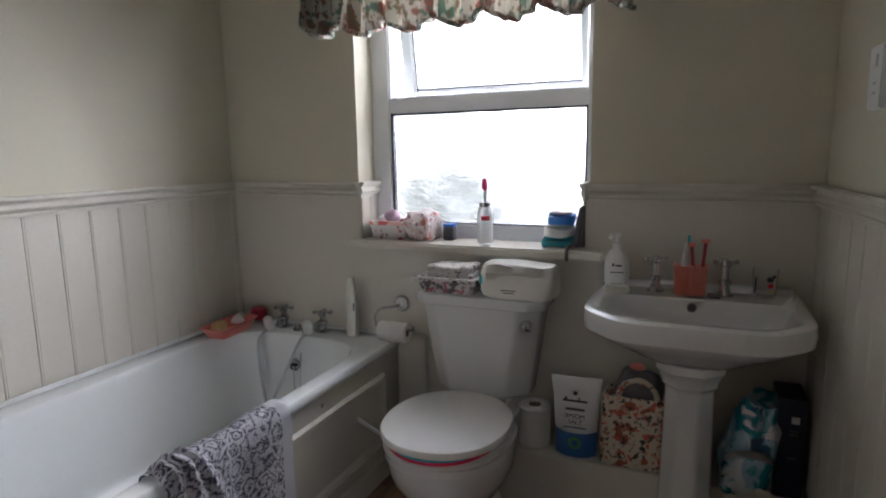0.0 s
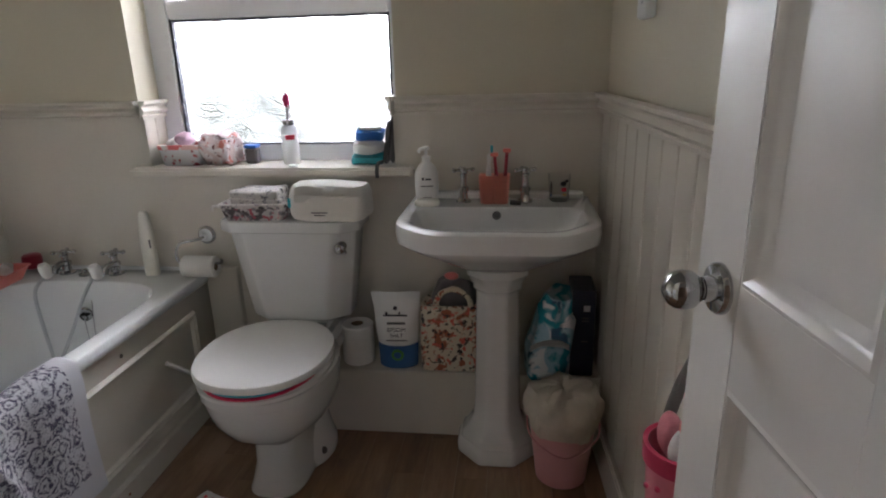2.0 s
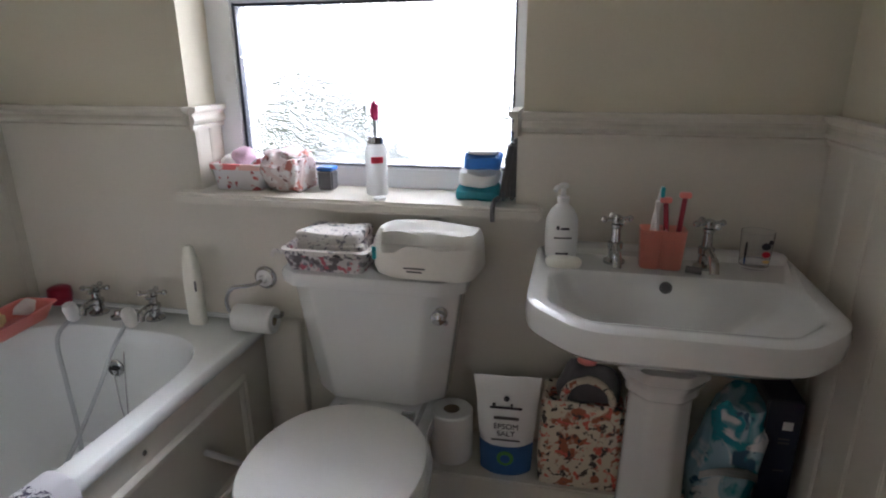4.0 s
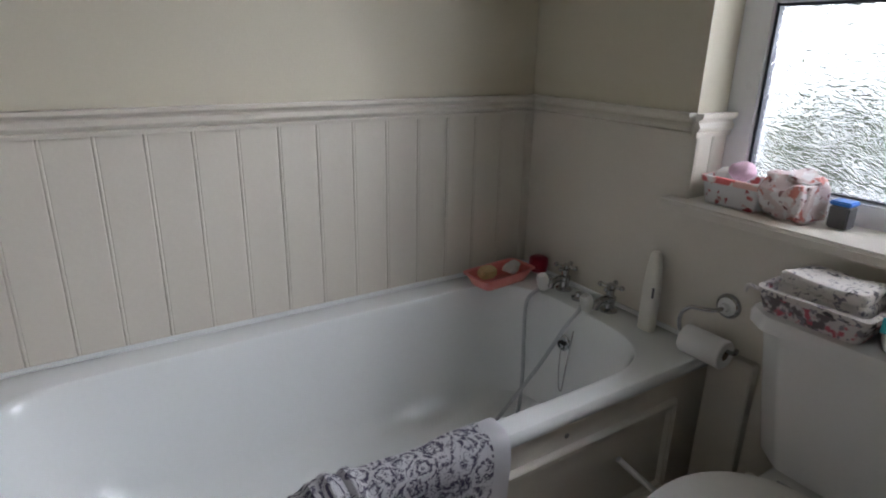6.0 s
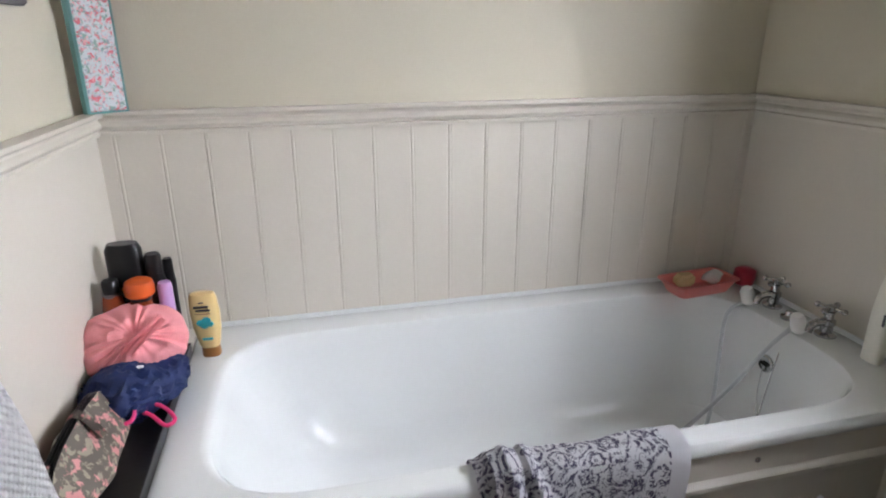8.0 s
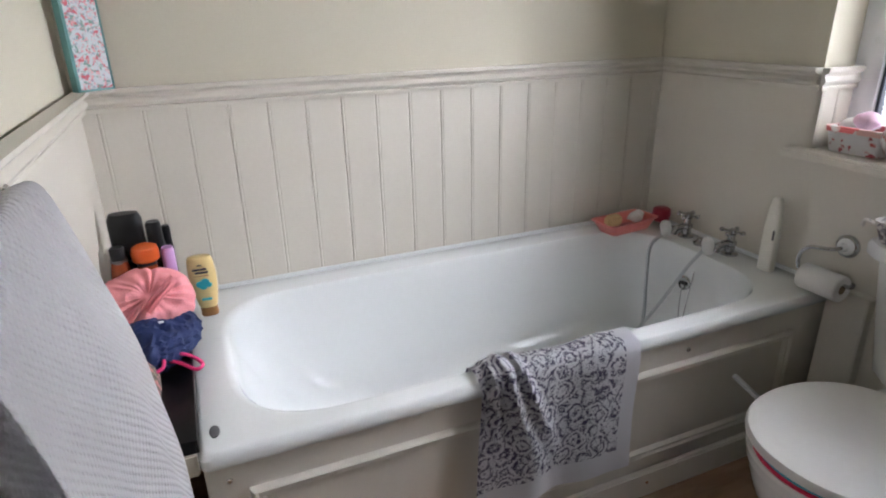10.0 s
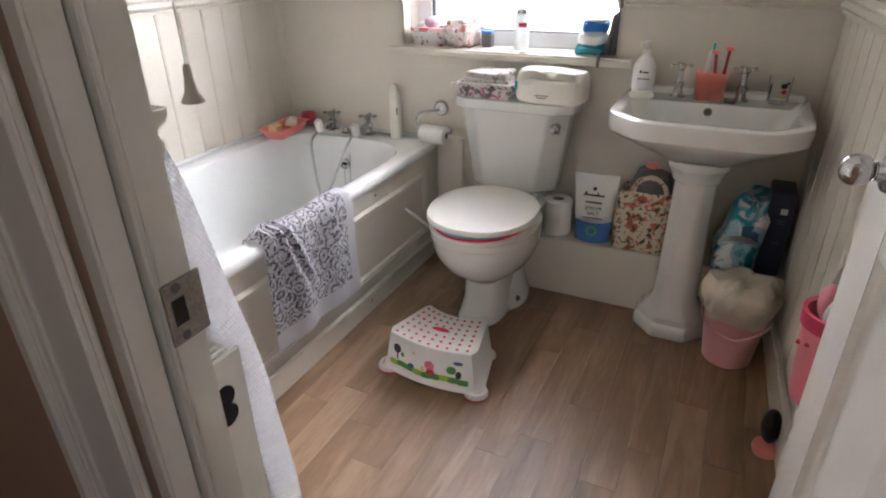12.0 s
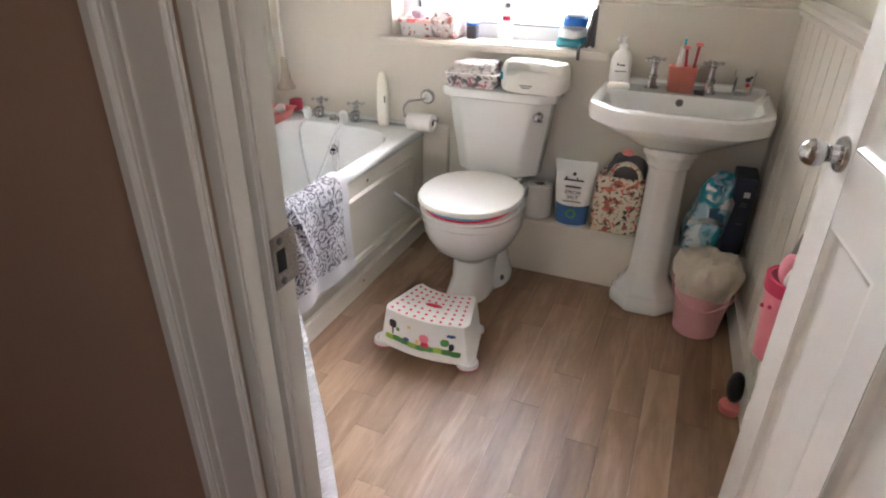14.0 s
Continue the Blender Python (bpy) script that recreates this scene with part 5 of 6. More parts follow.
for z, w in ((0.030, 0.05), (0.022, 0.035)):
    patch("printed_line", nb, M_grey, (1.285 - w / 2, -0.2085, CZ + z), (1.285 + w / 2, -0.2065, CZ + z + 0.003))
patch("printed_corner", nb, M_ink_teal, (1.183, -0.199, CZ + 0.045), (1.193, -0.196, CZ + 0.075), 0.001)

# ---- toilet roll holder ----
rh = thing("toilet_roll_holder", "chrome wall toilet roll holder with a white ceramic rose", "toilet roll holder")
rs = part("rose", lathe([(0.033, 0), (0.033, 0.005), (0.029, 0.010), (0.018, 0.013)], (0.795, -0.002, 0.650), 28, None, pose(0, 0, 0, 90, 0, 0)), M_chrome, rh)
part("rose_centre", lathe([(0.026, 0.008), (0.024, 0.0125), (0.012, 0.016), (0.010, 0.03), (0.006, 0.032)], (0.795, -0.002, 0.650), 24, None, pose(0, 0, 0, 90, 0, 0)), M_cer, rs, "white ceramic centre")
part("arm", tube(spline([(0.795, -0.010, 0.650), (0.795, -0.055, 0.650), (0.775, -0.072, 0.648), (0.735, -0.075, 0.640), (0.715, -0.078, 0.615), (0.715, -0.080, 0.585), (0.730, -0.080, 0.570), (0.80, -0.080, 0.570), (0.868, -0.080, 0.570), (0.878, -0.080, 0.584)], 6), 0.0055, 10), M_chrome, rh)
def loo_roll(name, label, m):
    ob = thing(name, label, "toilet roll", at=m)
    ro, ri, h = 0.052, 0.02, 0.105
    part("paper", loft([oval(0, 0, z, r, r, 36) for r, z in ((ri, 0.0), (ro - 0.003, 0.0), (ro, 0.003), (ro, h - 0.003), (ro - 0.003, h), (ri, h), (ri, 0.0))], False, False), M_white_tissue, ob)
    part("core", loft([oval(0, 0, z, r, r, 24) for r, z in ((ri, 0.001), (ri - 0.0015, 0.001), (ri - 0.0015, h - 0.001), (ri, h - 0.001))], False, False), M_card, ob)
    return ob
lr = loo_roll("toilet_roll", "white toilet roll hanging on its chrome holder", pose(0.738, -0.080, 0.557, 0, 90, 0))
lr.scale = (0.72, 0.72, 1.1)
loo_roll("spare_toilet_roll", "spare white toilet roll standing on the boxing shelf", pose(1.352, -0.115, 0.2365)).scale = (1.05, 1.05, 1.3)

# ---- on the low boxing shelf ----
BZT = 0.2365
salt = thing("bath_salt_pouch", "white and blue bath salt pouch standing on the shelf", "pouch")
def pouch_skin(x0, x1, z0, z1, ymid, half, nx=14, nz=18, wide=1.0):
    bm = bmesh.new()
    for s in (-1, 1):
        g = []
        for j in range(nz + 1):
            fz = j / nz
            row = []
            for i in range(nx + 1):
                fx = i / nx
                w = 1 + wide * fz
                x = (x0 + x1) / 2 + (fx - 0.5) * (x1 - x0) * w
                d = half * (1 - fz ** 2.2) * (1 - abs(2 * fx - 1) ** 2.6) + 0.0015
                row.append(bm.verts.new((x, ymid + s * d, z0 + (z1 - z0) * fz)))
            g.append(row)
        for j in range(nz):
            for i in range(nx):
                bm.faces.new((g[j][i], g[j][i + 1], g[j + 1][i + 1], g[j + 1][i]))
    bmesh.ops.remove_doubles(bm, verts=bm.verts[:], dist=0.0005)
    return bm
sp = pouch_skin(-0.060, 0.060, 0.0, 0.268, 0, 0.032, wide=0.34)
salt.matrix_world = pose(1.497, -0.135, BZT, 3, 0, 3)
part("body", crumple(sp, 0.003, 30, 4), M_white, salt)
bm = pouch_skin(-0.0635, 0.0635, 0.0, 0.085, 0, 0.0335, wide=0.06)
for v in bm.verts:
    v.co.y = math.copysign(0.0345 * (1 - (v.co.z / 0.262) ** 2.2) * (1 - abs(v.co.x / 0.068) ** 2.6) + 0.0022, v.co.y)
part("printed_base", bm, M_ink_blue, salt, "blue printed band")
part("printed_seal", lathe([(0.021, 0), (0.021, 0.003), (0.018, 0.004)], (0, -0.034, 0.052), 20, None, pose(0, 0, 0, 90, 0, 0)), M_ink_green, salt)
part("printed_seal", lathe([(0.012, 0), (0.012, 0.005), (0.01, 0.006)], (0, -0.034, 0.052), 16, None, pose(0, 0, 0, 90, 0, 0)), M_ink_blue, salt)
part("printed_mark", lathe([(0.007, 0), (0.007, 0.003)], (0, -0.0275, 0.222), 8, None, pose(0, 0, 0, 90, 0, 0)), M_ink, salt)
patch("printed_name", salt, M_ink, (-0.040, -0.0300, 0.192), (0.038, -0.0275, 0.199), 0.002)
patch("printed_name", salt, M_ink, (-0.034, -0.0298, 0.199), (-0.026, -0.0273, 0.208), 0.002)
patch("printed_name", salt, M_ink, (0.010, -0.0298, 0.199), (0.015, -0.0273, 0.209), 0.002)
writing(salt, "EPSOM", 0.020, pose(0, -0.0335, 0.138, 86, 0, 0), M_ink)
writing(salt, "SALT", 0.020, pose(0, -0.0345, 0.118, 86, 0, 0), M_ink)
patch("printed_line", salt, M_grey, (-0.030, -0.0322, 0.164), (0.030, -0.030, 0.171))
patch("printed_line", salt, M_grey, (-0.035, -0.0352, 0.104), (0.035, -0.033, 0.107))
pb = thing("pony_print_bag", "cream oilcloth bag with brown pony print and loop handles", "bag")
part("body", crumple(loft([rect(1.585 - d, -0.180 - d, 1.765 + d, -0.065 + d, 0.02, BZT + z, 6) for z, d in ((0, 0.0), (0.004, 0.006), (0.08, 0.009), (0.15, 0.008), (0.19, 0.006), (0.222, 0.003), (0.228, -0.004), (0.220, -0.012))]), 0.006, 12, 5), M_horses, pb)
for y in (-0.155, -0.085):
    part("handle", crumple(tube(spline([(1.630, y, BZT + 0.19), (1.632, y, BZT + 0.235), (1.650, y, BZT + 0.268), (1.685, y, BZT + 0.282), (1.722, y, BZT + 0.270), (1.742, y, BZT + 0.235), (1.742, y, BZT + 0.19)], 6), 0.009, 8), 0.003, 30, 2), M_horses if y < -0.1 else M_grey, pb, "" if y < -0.1 else "grey lined handle")
single("grey_scarf", blob((1.690, -0.118, BZT + 0.245), (0.078, 0.044, 0.068), 4, 0.014, 24, 7), M_grey, "dark grey cloth bundle inside the bag", "cloth")
single("red_bobble", blob((1.680, -0.128, BZT + 0.318), (0.024, 0.014, 0.013), 2, 0.002, 40, 2), M_coral, "small red bow on the bag", "bow")
npk = thing("aqua_nappy_pack", "crumpled aqua and white plastic nappy pack", "pack")
bm = pouch(1.915, 2.058, -0.215, -0.06, BZT, BZT + 0.270, 0.0, 3, 2.6, 64, 0.75)
for v in bm.verts:
    f = (v.co.z - BZT) / 0.270
    v.co.x += 0.045 * f - 0.55 * max(0, f - 0.35) * max(0, v.co.x - 1.986) * 0.6
    v.co.z -= 0.09 * f * max(0, (1.986 - v.co.x) / 0.07)
part("body", folds(crumple(bm, 0.022, 14, 6), 0.006, 24, 3), M_nappy, npk)
part("tear_strip", crumple(sheet(spline([(1.935, -0.222, BZT + 0.10), (1.975, -0.234, BZT + 0.125), (2.02, -0.232, BZT + 0.125), (2.055, -0.212, BZT + 0.105)], 6), (0, 0, 1), 0.022, 0.003, 0.003), 0.004, 30, 2), M_white, npk, "white tear strip")
nv = thing("navy_box", "tall navy cardboard box with small white label", "box")
patch("carton", nv, M_navy, (2.062, -0.180, BZT), (2.135, -0.040, BZT + 0.295), 0.003)
patch("label", nv, M_white, (2.098, -0.1815, BZT + 0.225), (2.118, -0.1795, BZT + 0.245))
for z in (0.19, 0.20, 0.12):
    patch("printed_line", nv, M_grey, (2.094, -0.1812, BZT + z), (2.116, -0.1795, BZT + z + 0.004))

# ---- bin ----
bn = thing("pink_bucket_bin", "pale pink plastic bucket bin with liner beside the pedestal", "bin", at=pose(2.028, -0.365, 0))
part("bucket", loft([oval(0, 0, z, r, r, 36) for z, r in ((0, 0.066), (0.004, 0.070), (0.205, 0.093), (0.212, 0.098), (0.222, 0.098), (0.222, 0.092), (0.02, 0.066))]), M_pinkbin, bn)
bm = loft([oval(0, 0, z, r, r, 64) for z, r in ((0.17, 0.088), (0.18, 0.091), (0.195, 0.094), (0.21, 0.097), (0.228, 0.099), (0.245, 0.096), (0.26, 0.089), (0.27, 0.08), (0.275, 0.065), (0.276, 0.05), (0.27, 0.03), (0.262, 0.01))], False, True)
part("liner", folds(crumple(bm, 0.020, 14, 11), 0.008, 24, 3, (1.6, 1.0, 0.7)), M_bag, bn, "crumpled cream liner")
part("handle", tube(spline([(-0.098, 0.0, 0.205), (-0.085, -0.062, 0.16), (0, -0.108, 0.13), (0.085, -0.062, 0.16), (0.098, 0, 0.205)], 6), 0.0025, 6), M_pinkbin, bn)

bn.scale = (1.08, 1.08, 1.08)

# ---- on the basin ----
KZ = RZ_B
sd = thing("hand_wash_bottle", "white hand wash bottle with a pump on the basin", "soap dispenser", at=pose(1.603, -0.080, KZ, 0, 0, 8))
part("body", loft([oval(0, 0, z, rx, ry, 28, 2.3) for z, rx, ry in ((0, 0.032, 0.024), (0.004, 0.035, 0.026), (0.05, 0.038, 0.028), (0.09, 0.036, 0.027), (0.112, 0.026, 0.022), (0.124, 0.013, 0.013), (0.130, 0.012, 0.012))]), M_white, sd)
pump = part("pump", lathe([(0.014, 0), (0.014, 0.012), (0.006, 0.014), (0.005, 0.032), (0.011, 0.033), (0.011, 0.041), (0.008, 0.043)], (0, 0, 0.129), 18), M_white, sd)
part("nozzle", tube([(0, 0, 0.166), (-0.018, -0.024, 0.167), (-0.022, -0.030, 0.160)], 0.0055, 8), M_white, pump)
for x0, x1, z0, z1 in ((-0.015, -0.008, 0.070, 0.080), (-0.006, 0.015, 0.070, 0.0755)):
    patch("printed_name", sd, M_ink, (x0, -0.0295, z0), (x1, -0.0262, z1), 0.002)
patch("printed_line", sd, M_grey, (-0.020, -0.0295, 0.050), (0.020, -0.0266, 0.053))
patch("printed_line", sd, M_ink, (-0.014, -0.0278, 0.012), (0.014, -0.0255, 0.016))
sb = thing("soap_bar", "worn cream bar of soap on the basin edge", "soap")
part("bar", loft([oval(1.612, -0.148, KZ + z, 0.040 * k, 0.021 * k, 28, 2.4) for z, k in ((0, 0.9), (0.006, 1.0), (0.014, 0.98), (0.019, 0.85), (0.021, 0.6))]), M_soap, sb)
cup = thing("toothbrush_tumbler", "translucent coral plastic toothbrush tumbler on the basin", "tumbler")
for x, s in ((1.797, 1.0), (1.838, 1.05)):
    part("tumbler", loft([rect(x - r, -0.112 - r, x + r, -0.112 + r, 0.012, KZ + z) for z, r in ((0.0, 0.020 * s), (0.003, 0.022 * s), (0.088, 0.027 * s), (0.0885, 0.0255 * s), (0.006, 0.0205 * s))], True, True), M_coral_clear, cup)
tbm = [(1.788, -0.112, 1.810, -0.105, M_white, M_ink_teal, 0.178), (1.806, -0.118, 1.800, -0.118, M_white, M_white, 0.150)]
for x0, y0, x1, y1, m1, m2, h in tbm:
    tb = thing("toothbrush", "white toothbrush standing in the coral tumbler", "toothbrush", "brushes in the tumbler")
    part("handle", tube([(x0, y0, KZ + 0.008), ((x0 + x1) / 2, y0, KZ + h * 0.6), (x1, y1, KZ + h)], 0.005, 8, None, [0.005, 0.006, 0.004]), m1, tb)
    patch("bristles", tb, m2, (x1 - 0.004, y1 - 0.012, KZ + h - 0.022), (x1 + 0.004, y1 - 0.003, KZ + h), 0.001)
for x0, x1, h in ((1.832, 1.818, 0.150), (1.846, 1.856, 0.162)):
    rz_ = thing("razor", "dark red plastic razor standing in the tumbler", "razor", "brushes in the tumbler")
    part("handle", tube([(x0, -0.112, KZ + 0.008), (x1, -0.110, KZ + h)], 0.0055, 8), M_red, rz_)
    patch("head", rz_, M_coral, (x1 - 0.012, -0.118, KZ + h - 0.006), (x1 + 0.012, -0.104, KZ + h + 0.006), 0.002)
single("tube_of_paste", tube([(1.868, -0.14, KZ + 0.008), (1.900, -0.147, KZ + 0.007)], 0.008, 10), M_grey, "small dark tube lying by the tumbler", "tube")
gl = thing("printed_glass_tumbler", "clear glass tumbler with coloured printed shapes on the basin", "glass")
part("glass", loft([oval(2.018, -0.075, KZ + z, r, r, 28) for z, r in ((0, 0.028), (0.003, 0.030), (0.082, 0.034), (0.082, 0.0325), (0.008, 0.028))]), M_clear, gl)
for dx, z, w, h, m in ((-0.026, 0.045, 0.005, 0.040, M_ink), (0.010, 0.058, 0.018, 0.016, M_ink), (0.020, 0.066, 0.010, 0.010, M_ink), (0.012, 0.040, 0.016, 0.014, M_ink_red), (0.014, 0.024, 0.014, 0.008, M_butter), (-0.026, 0.022, 0.004, 0.016, M_ink_blue)):
    yy = -0.075 - math.sqrt(max(0.0, 0.0345 ** 2 - dx ** 2)) - 0.0005
    part("printed_shape", loft([[Vector((p.x, yy, KZ + z + p.y)) for p in oval(dx + 2.018, 0, 0, w / 2, h / 2, 14)], [Vector((p.x, yy - 0.0008, KZ + z + p.y)) for p in oval(dx + 2.018, 0, 0, w / 2, h / 2, 14)]]), m, gl)

# ---- on the bath's rim ----
RM = BZ + 0.0005
ds = thing("bath_toy_dish", "coral plastic dish with bath toys on the bath corner", "dish", at=pose(0.112, -0.205, RM, 0, 0, 6))
part("dish", loft([rect(-0.040, -0.088, 0.040, 0.088, 0.02, 0.0), rect(-0.043, -0.092, 0.043, 0.092, 0.022, 0.004), rect(-0.055, -0.112, 0.055, 0.112, 0.026, 0.038), rect(-0.062, -0.120, 0.062, 0.120, 0.028, 0.042), rect(-0.062, -0.120, 0.062, 0.120, 0.028, 0.045), rect(-0.052, -0.108, 0.052, 0.108, 0.024, 0.042), rect(-0.040, -0.088, 0.040, 0.088, 0.02, 0.006)]), M_coral, ds)
single("yellow_sponge", box((0.064, -0.268, RM + 0.012), (0.108, -0.205, RM + 0.052), 0.01, 3), M_yellow, "yellow sponge lying in the coral dish", "sponge")
single("white_bath_toy", blob((0.108, -0.150, RM + 0.042), (0.028, 0.032, 0.022), 3, 0.010, 36, 3), M_plush, "white rubber bath toy in the coral dish", "toy")
single("dark_red_pot", lathe([(0.022, 0), (0.030, 0.006), (0.034, 0.03), (0.032, 0.05), (0.022, 0.056)], (0.125, -0.045, RM + 0.012), 22), M_red, "dark red round pot in the bath corner", "pot")
wt = thing("white_tall_bottle", "tall slim white bottle standing on the bath corner", "bottle")
part("body", loft([oval(0.602, -0.060, RM + z, rx, ry, 24, 3.0) for z, rx, ry in ((0, 0.023, 0.015), (0.004, 0.025, 0.017), (0.13, 0.025, 0.017), (0.19, 0.021, 0.014), (0.225, 0.014, 0.011), (0.232, 0.009, 0.007))]), M_soap, wt)
patch("printed_mark", wt, M_grey, (0.618, -0.080, RM + 0.105), (0.624, -0.0765, RM + 0.135), 0.001)

# ---- tray of toiletries at the bath's end ----
tr = thing("black_tray", "long glossy black tray at the end of the bath", "tray")
TX0, TX1 = 0.150, 0.765
part("base", box((TX0, S + 0.012, RM), (TX1, BY + 0.006, RM + 0.006), 0.001), M_black, tr)
for a, b in (((TX0, BY + 0.002), (TX1, BY + 0.006)), ((TX0, S + 0.012), (TX1, S + 0.016)), ((TX0, S + 0.016), (TX0 + 0.004, BY + 0.002)), ((TX1 - 0.004, S + 0.016), (TX1, BY + 0.002))):
    patch("side", tr, M_black, (a[0], a[1], RM + 0.004), (b[0], b[1], RM + 0.030), 0.001)
single("end_shelf", box((0.0, S + 0.001, BZ - 0.05), (PXF, BY - 0.0005, BZ), 0.003), M_trim, "off-white boxed ledge at the end of the bath", "ledge", kind="structure")
TZ = RM + 0.0065
bb = bottle("black_shampoo_bottle", "broad black plastic shampoo bottle with rounded shoulders", (0.186, -1.815, TZ), 0.026, 0.042, 0.312, M_black, M_black, 0.10, 0.96, shoulder=0.05)
patch("printed_line", bb, M_grey, (0.0255, -0.018, 0.190), (0.0275, 0.002, 0.198))
patch("printed_line", bb, M_grey, (0.0255, -0.016, 0.178), (0.0275, 0.000, 0.183))
bottle("black_shower_gel_bottle", "slim black shower gel bottle with a stepped cap", (0.192, -1.754, TZ), 0.022, 0.022, 0.284, M_black, M_black, 0.045, 0.85, shoulder=0.10)
bottle("dark_conditioner_bottle", "black conditioner bottle behind the others on the tray", (0.168, -1.729, TZ), 0.013, 0.013, 0.262, M_black, M_black, 0.03, 0.85)
oj = bottle("orange_lid_jar", "dark amber jar with a rounded orange lid", (0.246, -1.779, TZ), 0.028, 0.028, 0.206, M_amber, M_black, 0.012, 0.8, "collar", "jar", 0.2)
part("lid", loft([oval(0, 0, z, r, r, 26, 2.2) for z, r in ((0.204, 0.027), (0.208, 0.031), (0.226, 0.032), (0.238, 0.029), (0.244, 0.018))]), M_orange, oj, "rounded orange lid")
am = bottle("amber_bottle", "amber plastic bottle with a black cap", (0.244, -1.838, TZ), 0.026, 0.025, 0.246, M_amber, M_black, 0.030, 0.70, shoulder=0.22)
part("neck_band", loft([oval(0, 0, z, 0.0205, 0.020, 24) for z in (0.208, 0.216)]), M_grey, am, "grey neck band")
bottle("lilac_deodorant", "lilac capped deodorant with a clear teal body on the tray", (0.222, -1.731, TZ), 0.019, 0.016, 0.222, M_hose, M_lilac, 0.075, 1.0, "lid", "deodorant", 0.05)
yb = thing("yellow_conditioner_bottle", "pale yellow squeeze bottle standing on its brown cap", "bottle", at=pose(0.168, -1.658, RM, 0, -2, 82))
part("body", loft([oval(0, 0, z, rx, ry, 28, 2.6) for z, rx, ry in ((0.026, 0.022, 0.016), (0.034, 0.025, 0.018), (0.075, 0.033, 0.020), (0.12, 0.036, 0.020), (0.160, 0.033, 0.018), (0.170, 0.029, 0.015), (0.173, 0.020, 0.010))]), M_butter, yb)
part("flip_cap", loft([oval(0, 0, z, rx, ry, 24, 2.8) for z, rx, ry in ((0, 0.021, 0.016), (0.003, 0.023, 0.017), (0.026, 0.022, 0.016))]), M_gold, yb, "brown flip cap")
for x, z, w, h, m in ((0, 0.150, 0.012, 0.003, M_ink), (-0.002, 0.137, 0.036, 0.006, M_ink), (0.002, 0.128, 0.034, 0.006, M_ink), (0, 0.121, 0.038, 0.0015, M_gold), (0.002, 0.050, 0.026, 0.007, M_ink_teal), (0.006, 0.088, 0.018, 0.006, M_gold)):
    patch("printed_line", yb, m, (x - w / 2, -0.0215, z), (x + w / 2, -0.0185, z + h), 0.001)
for x, z, r in ((-0.008, 0.098, 0.010), (0.006, 0.104, 0.011), (0.014, 0.094, 0.008), (0.000, 0.092, 0.011)):
    part("printed_emblem", loft([[Vector((p.x, -0.0212 + dy, p.y)) for p in oval(x, z, 0, r, r * 0.85, 16)] for dy in (0.003, -0.0004)]), M_ink_teal, yb)


# cloths on the tray
def gathered_bag(c, n, a, b, depth, pleats, seed):
    """A cloth bag drawn in at its middle: a domed oval with pleats running out from the gather."""
    c, n = Vector(c), Vector(n).normalized()
    u = Vector((0, 0, 1)).cross(n).normalized()
    w = n.cross(u)
    bm = bmesh.new()
    rings = []
    nt, nr = 132, 22
    for i in range(nr + 1):
        r = i / nr
        row = []
        for j in range(nt):
            t = 2 * math.pi * j / nt
            ph = noise.noise(Vector((math.cos(t) * 1.6, math.sin(t) * 1.6, seed)))
            wave = math.sin(pleats * t + 5 * ph) * (0.55 + 0.45 * math.sin(3 * t + seed))
            edge = 1 + 0.10 * noise.noise(Vector((math.cos(t) * 2, math.sin(t) * 2, seed + 4)))
            bulge = depth * (0.72 + 0.28 * math.sin(math.pi * r)) * (1 - r ** 4)
            h = bulge + 0.007 * wave * r * r * (1.1 - r) * 5.0 + 0.012 * (1 - 2 * abs(noise.noise(Vector((r * math.cos(t) * 2.2, r * math.sin(t) * 2.2, seed + 2))))) * (1 - r ** 3)
            h += 0.020 * noise.noise(Vector((r * math.cos(t) * 3, r * math.sin(t) * 3, seed + 7))) * (1 - r ** 4)
            row.append(bm.verts.new(c + u * (a * edge * r * math.cos(t)) + w * (b * edge * r * math.sin(t)) + n * h))
        rings.append(row)
    back = bm.verts.new(c - n * depth * 0.9)
    for r0, r1 in zip(rings, rings[1:]):
        for j in range(nt):
            k = (j + 1) % nt
            bm.faces.new((r0[j], r0[k], r1[k], r1[j]))
    for j in range(nt):
        bm.faces.new((rings[-1][j], rings[-1][(j + 1) % nt], back))
    bmesh.ops.remove_doubles(bm, verts=rings[0], dist=0.0001)
    return bm


wb = thing("pink_wash_bag", "gathered pink cotton wash bag lying on the tray", "wash bag")
part("body", gathered_bag((0.305, -1.792, TZ + 0.118), (0.80, 0.26, 0.62), 0.112, 0.090, 0.046, 19, 3), M_pink_cloth, wb)
part("band", sheet(spline([(0.318, -1.730, TZ + 0.185), (0.350, -1.745, TZ + 0.178), (0.372, -1.772, TZ + 0.160), (0.380, -1.795, TZ + 0.135)], 6), (0.5, 0.6, -0.5), 0.024, 0.003, 0.004, 2, 8), M_pink_cloth, wb)
part("lining", blob((0.285, -1.815, TZ + 0.080), (0.075, 0.060, 0.078), 3, 0.010, 14, 2), M_lining, wb, "rust-red lining")
nc = thing("navy_swim_cloth", "crumpled navy nylon cloth on the tray", "cloth")
bm = folds(crumple(blob((0, 0, 0), (0.125, 0.066, 0.050), 5, 0.0, 10), 0.024, 12, 9), 0.009, 30, 9, (1.9, 1.2, 0.6))
bmesh.ops.transform(bm, matrix=pose(0.385, -1.785, TZ + 0.048, 0, 0, 150), verts=bm.verts[:])
part("cloth", bm, M_navy_cloth, nc)
